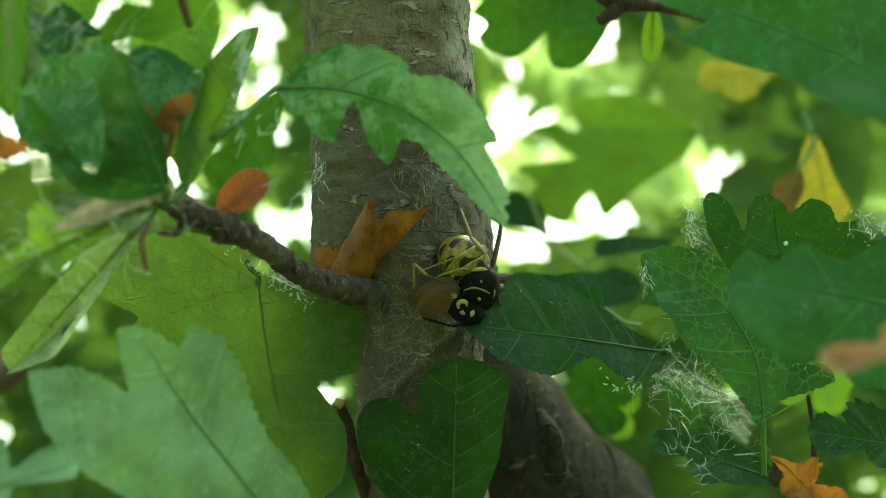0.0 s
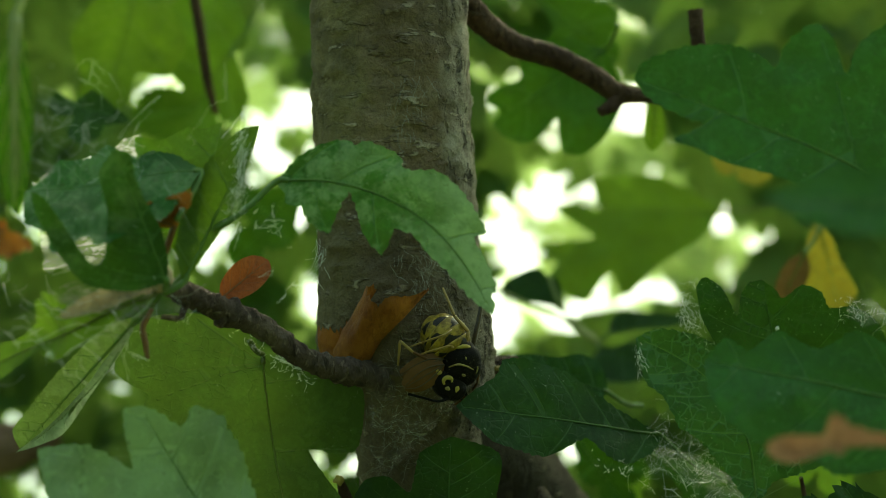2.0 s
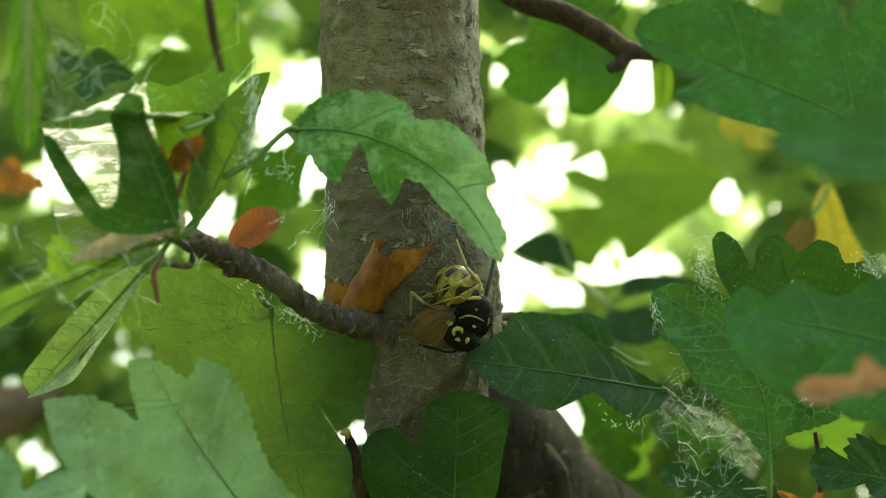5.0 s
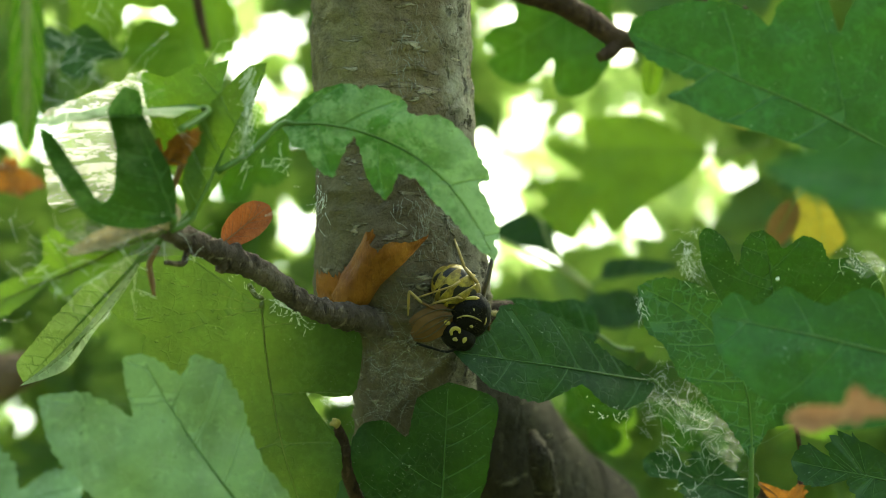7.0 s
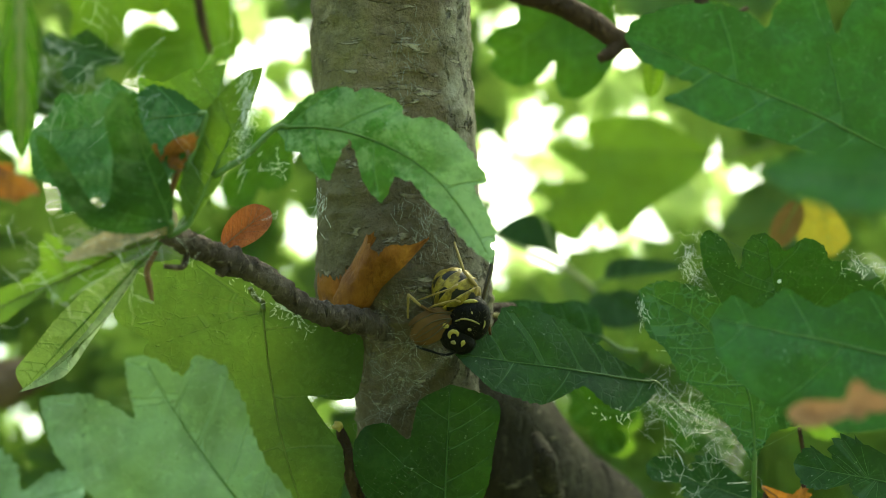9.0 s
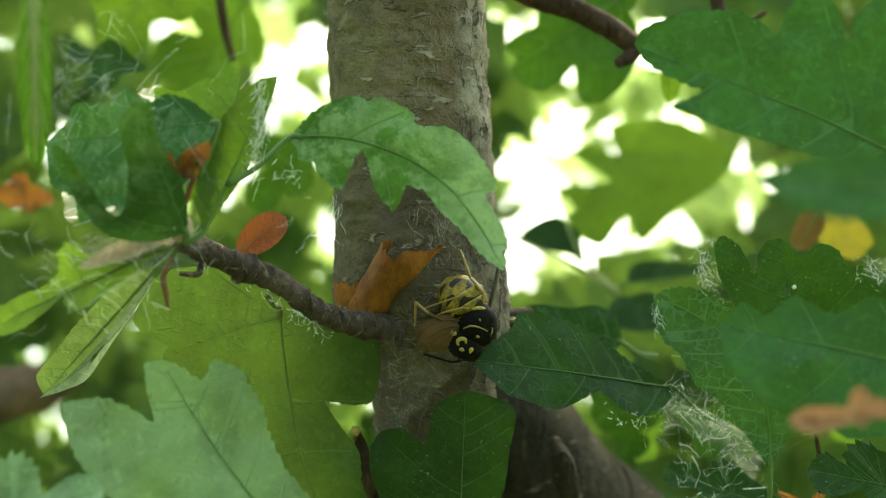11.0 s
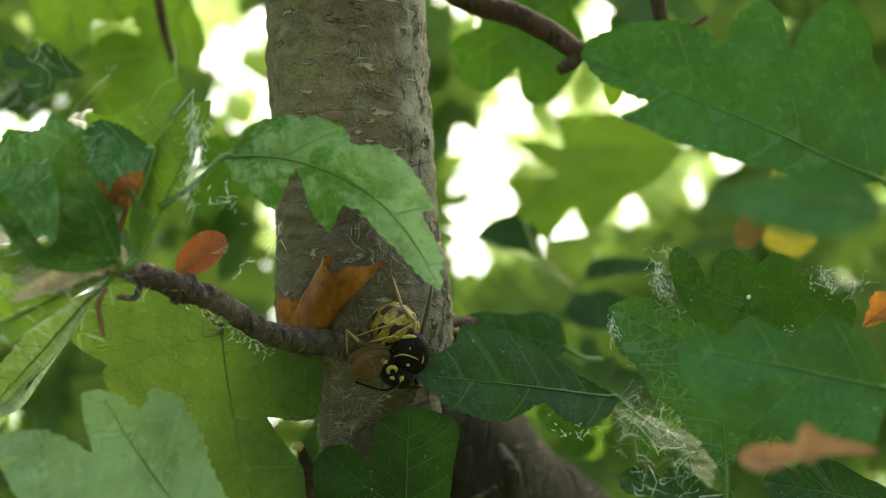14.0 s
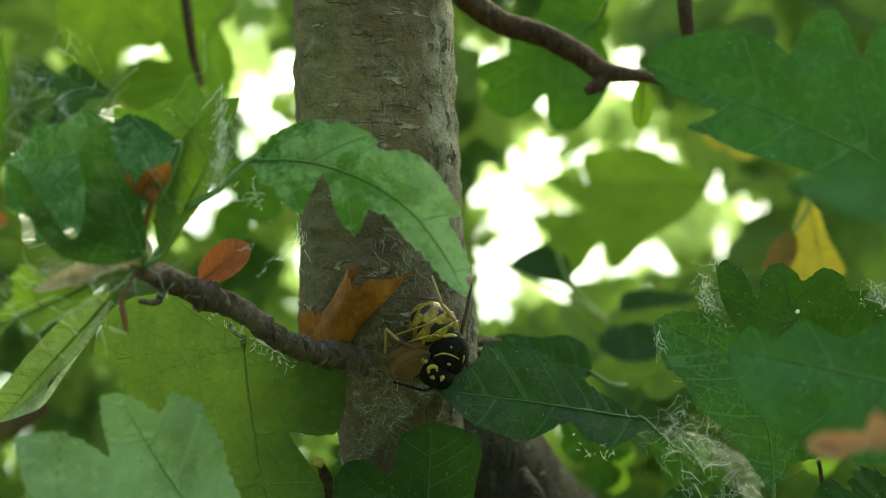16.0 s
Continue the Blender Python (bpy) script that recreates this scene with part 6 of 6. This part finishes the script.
def motions():
    turn_away("flap", [(0, 0, 0.13, 0.17), (0.5, 0, 0.56, 0.3), (1, -10, 0.26, 0.4), (1.5, -15, 0.05, -0.54), (2, -22, -0.15, -0.21), (3, -22, -0.03, 0.2), (3.5, -28, 0, 0), (4, -58, -0.02, -0.09), (6.5, -68, 0.15, 0.69), (7, -60, 0.29, 0.87), (7.5, -42, 0.8, 0.25), (8, -6, 0.44, 0.49), (10.5, 0, -0.03, 0.74), (12, 0, -0.09, 0.33), (12.5, 0, 0.15, -0.42), (14, 0, -0.15, 0.22), (15, 0, 0.37, 1.29), (16, 0, 0.11, 1.24)])
    sway("right", [(0, -0.69, -0.70), (0.5, -0.96, -0.70), (1, -0.68, -0.49), (1.5, -0.48, -0.24), (2, -0.27, -0.34), (2.5, -0.39, -0.16), (3, 0.11, -0.17), (3.5, 0.00, 0.00), (4, 0.45, -0.18), (6.5, 0.91, -0.00), (7, 0.53, -0.36), (7.5, 0.26, -0.69), (8, 0.64, -0.54), (10.5, -0.03, -1.14), (11, 0.23, -0.88), (11.5, 0.43, -0.88), (12, 0.69, -0.60), (12.5, 0.70, -0.76), (13, 0.57, -0.82), (13.5, 0.39, -0.89), (14, 2.11, -0.97), (14.5, 2.02, -0.55), (15, 2.91, -0.67), (15.5, 2.86, 0.17), (16, 5.04, -0.08)])
    sway("rbrown", [(0, -0.57, -0.32), (0.5, -0.99, -0.52), (1, -0.71, -0.10), (1.5, -0.60, -0.42), (2, -0.37, -0.11), (2.5, -0.48, -0.01), (3, 0.11, 0.06), (3.5, 0.00, 0.00), (4, 0.47, -0.20), (6.5, 1.46, -0.22), (7, 0.89, -0.90), (7.5, 1.07, -1.88), (8, 1.38, -1.29), (10.5, 0.72, -0.32), (11, 1.01, -0.53), (11.5, 1.24, -0.51), (12, 1.13, -0.49), (12.5, 0.74, -2.22), (13, 0.47, -1.76), (13.5, 0.30, -1.66), (14, 2.09, -0.87), (14.5, 2.78, -0.05), (15, 3.93, 0.58), (15.5, 3.29, 0.28), (16, 5.71, 0.26)])
    sway("bud", [(0, 0.13, 0.17), (0.5, 0.56, 0.30), (1, 0.26, 0.40), (1.5, 0.05, -0.54), (2, -0.15, -0.21), (2.5, -0.07, 0.11), (3, -0.03, 0.20), (3.5, 0.00, 0.00), (4, -0.02, -0.09), (6.5, 0.15, 0.69), (7, 0.29, 0.87), (7.5, 0.80, 0.25), (8, 0.44, 0.49), (10.5, -0.03, 0.74), (11, 0.14, 0.71), (11.5, 0.07, 0.34), (12, -0.09, 0.33), (12.5, 0.15, -0.42), (13, 0.17, -0.30), (13.5, 0.24, 0.16), (14, -0.15, 0.22), (14.5, 0.05, 0.34), (15, 0.37, 1.29), (15.5, 0.05, 0.33), (16, 0.11, 1.24)])
    sway("centre", [(0, -0.24, -0.10), (0.5, -0.09, 0.06), (1, -0.19, 0.10), (1.5, -0.05, -0.13), (2, -0.05, -0.03), (2.5, -0.10, -0.04), (3, -0.18, 0.12), (3.5, 0.00, 0.00), (4, -0.04, -0.13), (6.5, 0.02, 0.29), (7, -0.02, 0.45), (7.5, 0.10, -0.06), (8, -0.08, 0.15), (10.5, -0.54, 0.39), (11, -0.46, 0.19), (11.5, -0.52, -0.06), (12, -0.54, -0.08), (12.5, -0.79, 0.06), (13, -0.66, -0.02), (13.5, -0.69, -0.02), (14, -0.97, 0.32), (14.5, -0.55, 0.48), (15, -0.46, 0.56), (15.5, -0.61, 0.28), (16, -0.76, 0.50)])
    sway("topright", [(0, -0.68, 0.97), (0.5, -0.68, 0.97), (1, -0.68, 0.97), (1.5, -0.68, 0.97), (2, 1.85, 0.78), (2.5, 0.90, 0.49), (3, -0.03, -0.01), (3.5, 0.00, 0.00), (4, 0.44, -0.22), (6.5, 0.30, 0.80), (7, 0.16, 0.44), (7.5, 0.00, -0.33), (8, 0.35, 0.08), (10.5, -0.72, 0.00), (11, -0.04, -0.01), (11.5, -0.15, -0.64), (12, -0.05, -0.02), (12.5, -0.29, 1.12), (13, -0.63, 1.19), (13.5, -0.72, 1.11), (14, 0.86, 1.02), (14.5, 1.92, 1.26), (15, 3.21, 0.71), (15.5, 2.61, 1.18), (16, 5.45, 0.82)])
    sway("close", [(0, -0.68, 0.97), (0.5, -0.68, 0.97), (1, -0.68, 0.97), (1.5, -0.68, 0.97), (2, 1.85, 0.78), (2.5, 0.90, 0.49), (3, -0.03, -0.01), (3.5, 0.00, 0.00), (4, 0.44, -0.22), (6.5, 0.30, 0.80), (7, 0.16, 0.44), (7.5, 0.00, -0.33), (8, 0.35, 0.08), (10.5, -0.72, 0.00), (11, -0.04, -0.01), (11.5, 0.15, -0.34), (12, 0.75, 0.58), (12.5, 1.41, 2.42), (13, 1.27, 2.59), (13.5, 1.18, 2.41), (14, 2.16, 2.22), (14.5, 2.72, 2.46), (15, 3.91, 1.91), (15.5, 3.31, 2.38), (16, 6.15, 2.02)])
    sway("big", [(0, -0.41, 0.19), (0.5, -0.15, 0.22), (1, 0.01, 0.16), (1.5, -0.62, 0.20), (2, 0.06, 0.21), (2.5, -0.23, 0.16), (3, -0.18, 0.06), (3.5, 0.00, 0.00), (4, -0.07, -0.02), (6.5, -0.71, -1.13), (7, -0.34, -0.10), (7.5, 0.16, 0.78), (8, -0.20, 0.15), (10.5, 0.24, 0.39), (11, 0.33, 0.43), (11.5, 0.40, 0.36), (12, 0.47, 0.29), (12.5, 0.54, 0.22), (13, 0.46, 0.18), (13.5, 0.37, 0.14), (14, 0.28, 0.09), (14.5, 0.20, 0.05), (15, 0.20, 0.05), (15.5, 0.20, 0.05), (16, 0.20, 0.05)])
    sway("fork", [(0, -0.48, -1.04), (0.5, -0.75, -1.18), (1, -0.36, -0.95), (1.5, -0.11, 0.13), (2, -0.33, -0.31), (2.5, -0.68, -0.23), (3, 0.03, -0.29), (3.5, 0.00, 0.00), (4, 0.49, -0.04), (6.5, 1.25, -0.75), (7, 0.45, -1.50), (7.5, 0.21, -0.66), (8, 0.48, -0.74), (10.5, -0.34, -1.45), (11, 0.28, -0.96), (11.5, 0.67, -0.34), (12, 0.76, -0.62), (12.5, 0.76, -0.70), (13, 1.12, -1.11), (13.5, 0.28, -0.45), (14, 2.84, -1.14), (14.5, 1.75, -1.87), (15, 2.28, -1.52), (15.5, 2.78, -0.91), (16, 4.38, -0.96)])
    walk(WASP, [
        (0, TREE @ pose(0.00497, -0.01550, -0.01307, 0, 0, 0)),
        (0.5, TREE @ pose(0.00525, -0.01550, -0.01219, 0, 0, 15)),
        (1, TREE @ pose(0.00414, -0.01550, -0.01283, 0, 0, 15)),
        (1.5, TREE @ pose(0.00400, -0.01550, -0.01301, 0, 0, 25)),
        (2, TREE @ pose(0.00313, -0.01550, -0.01213, 0, 0, 12)),
        (2.5, TREE @ pose(0.00356, -0.01550, -0.01248, 0, 0, 12)),
        (3, TREE @ pose(0.00426, -0.01550, -0.01191, 0, 0, 5)),
        (3.5, TREE @ pose(0.00441, -0.01550, -0.01140, 0, 0, 5)),
        (4, TREE @ pose(0.00371, -0.01550, -0.01119, 0, 0, 0)),
        (6.5, TREE @ pose(0.00418, -0.01550, -0.01322, 0, 0, 15)),
        (7, TREE @ pose(0.00479, -0.01550, -0.01278, 0, 0, 5)),
        (7.5, TREE @ pose(0.00471, -0.01550, -0.01322, 0, 0, 8)),
        (8, TREE @ pose(0.00514, -0.01550, -0.01279, 0, 0, 0)),
        (10.5, TREE @ pose(0.00338, -0.01550, -0.01321, 0, 0, 0)),
        (11, TREE @ pose(0.00334, -0.01550, -0.01317, 0, 0, 5)),
        (11.5, TREE @ pose(0.00287, -0.01550, -0.01418, 0, 0, 10)),
        (12, TREE @ pose(0.00287, -0.01550, -0.01392, 0, 0, 5)),
        (12.5, TREE @ pose(0.00290, -0.01550, -0.01547, 0, 0, 8)),
        (13, TREE @ pose(0.00317, -0.01550, -0.01469, 0, 0, 0)),
        (13.5, TREE @ pose(0.00274, -0.01550, -0.01505, 0, 0, 5)),
        (14, TREE @ pose(0.00179, -0.01550, -0.01505, 0, 0, 0)),
        (14.5, TREE @ pose(0.00374, -0.01550, -0.01444, 0, 0, 0)),
        (15, TREE @ pose(0.00360, -0.01550, -0.01415, 0, 0, 0)),
        (15.5, TREE @ pose(0.00280, -0.01550, -0.01330, 0, 0, 5)),
        (16, TREE @ pose(0.00403, -0.01550, -0.01287, 0, 0, 5))])


motions()
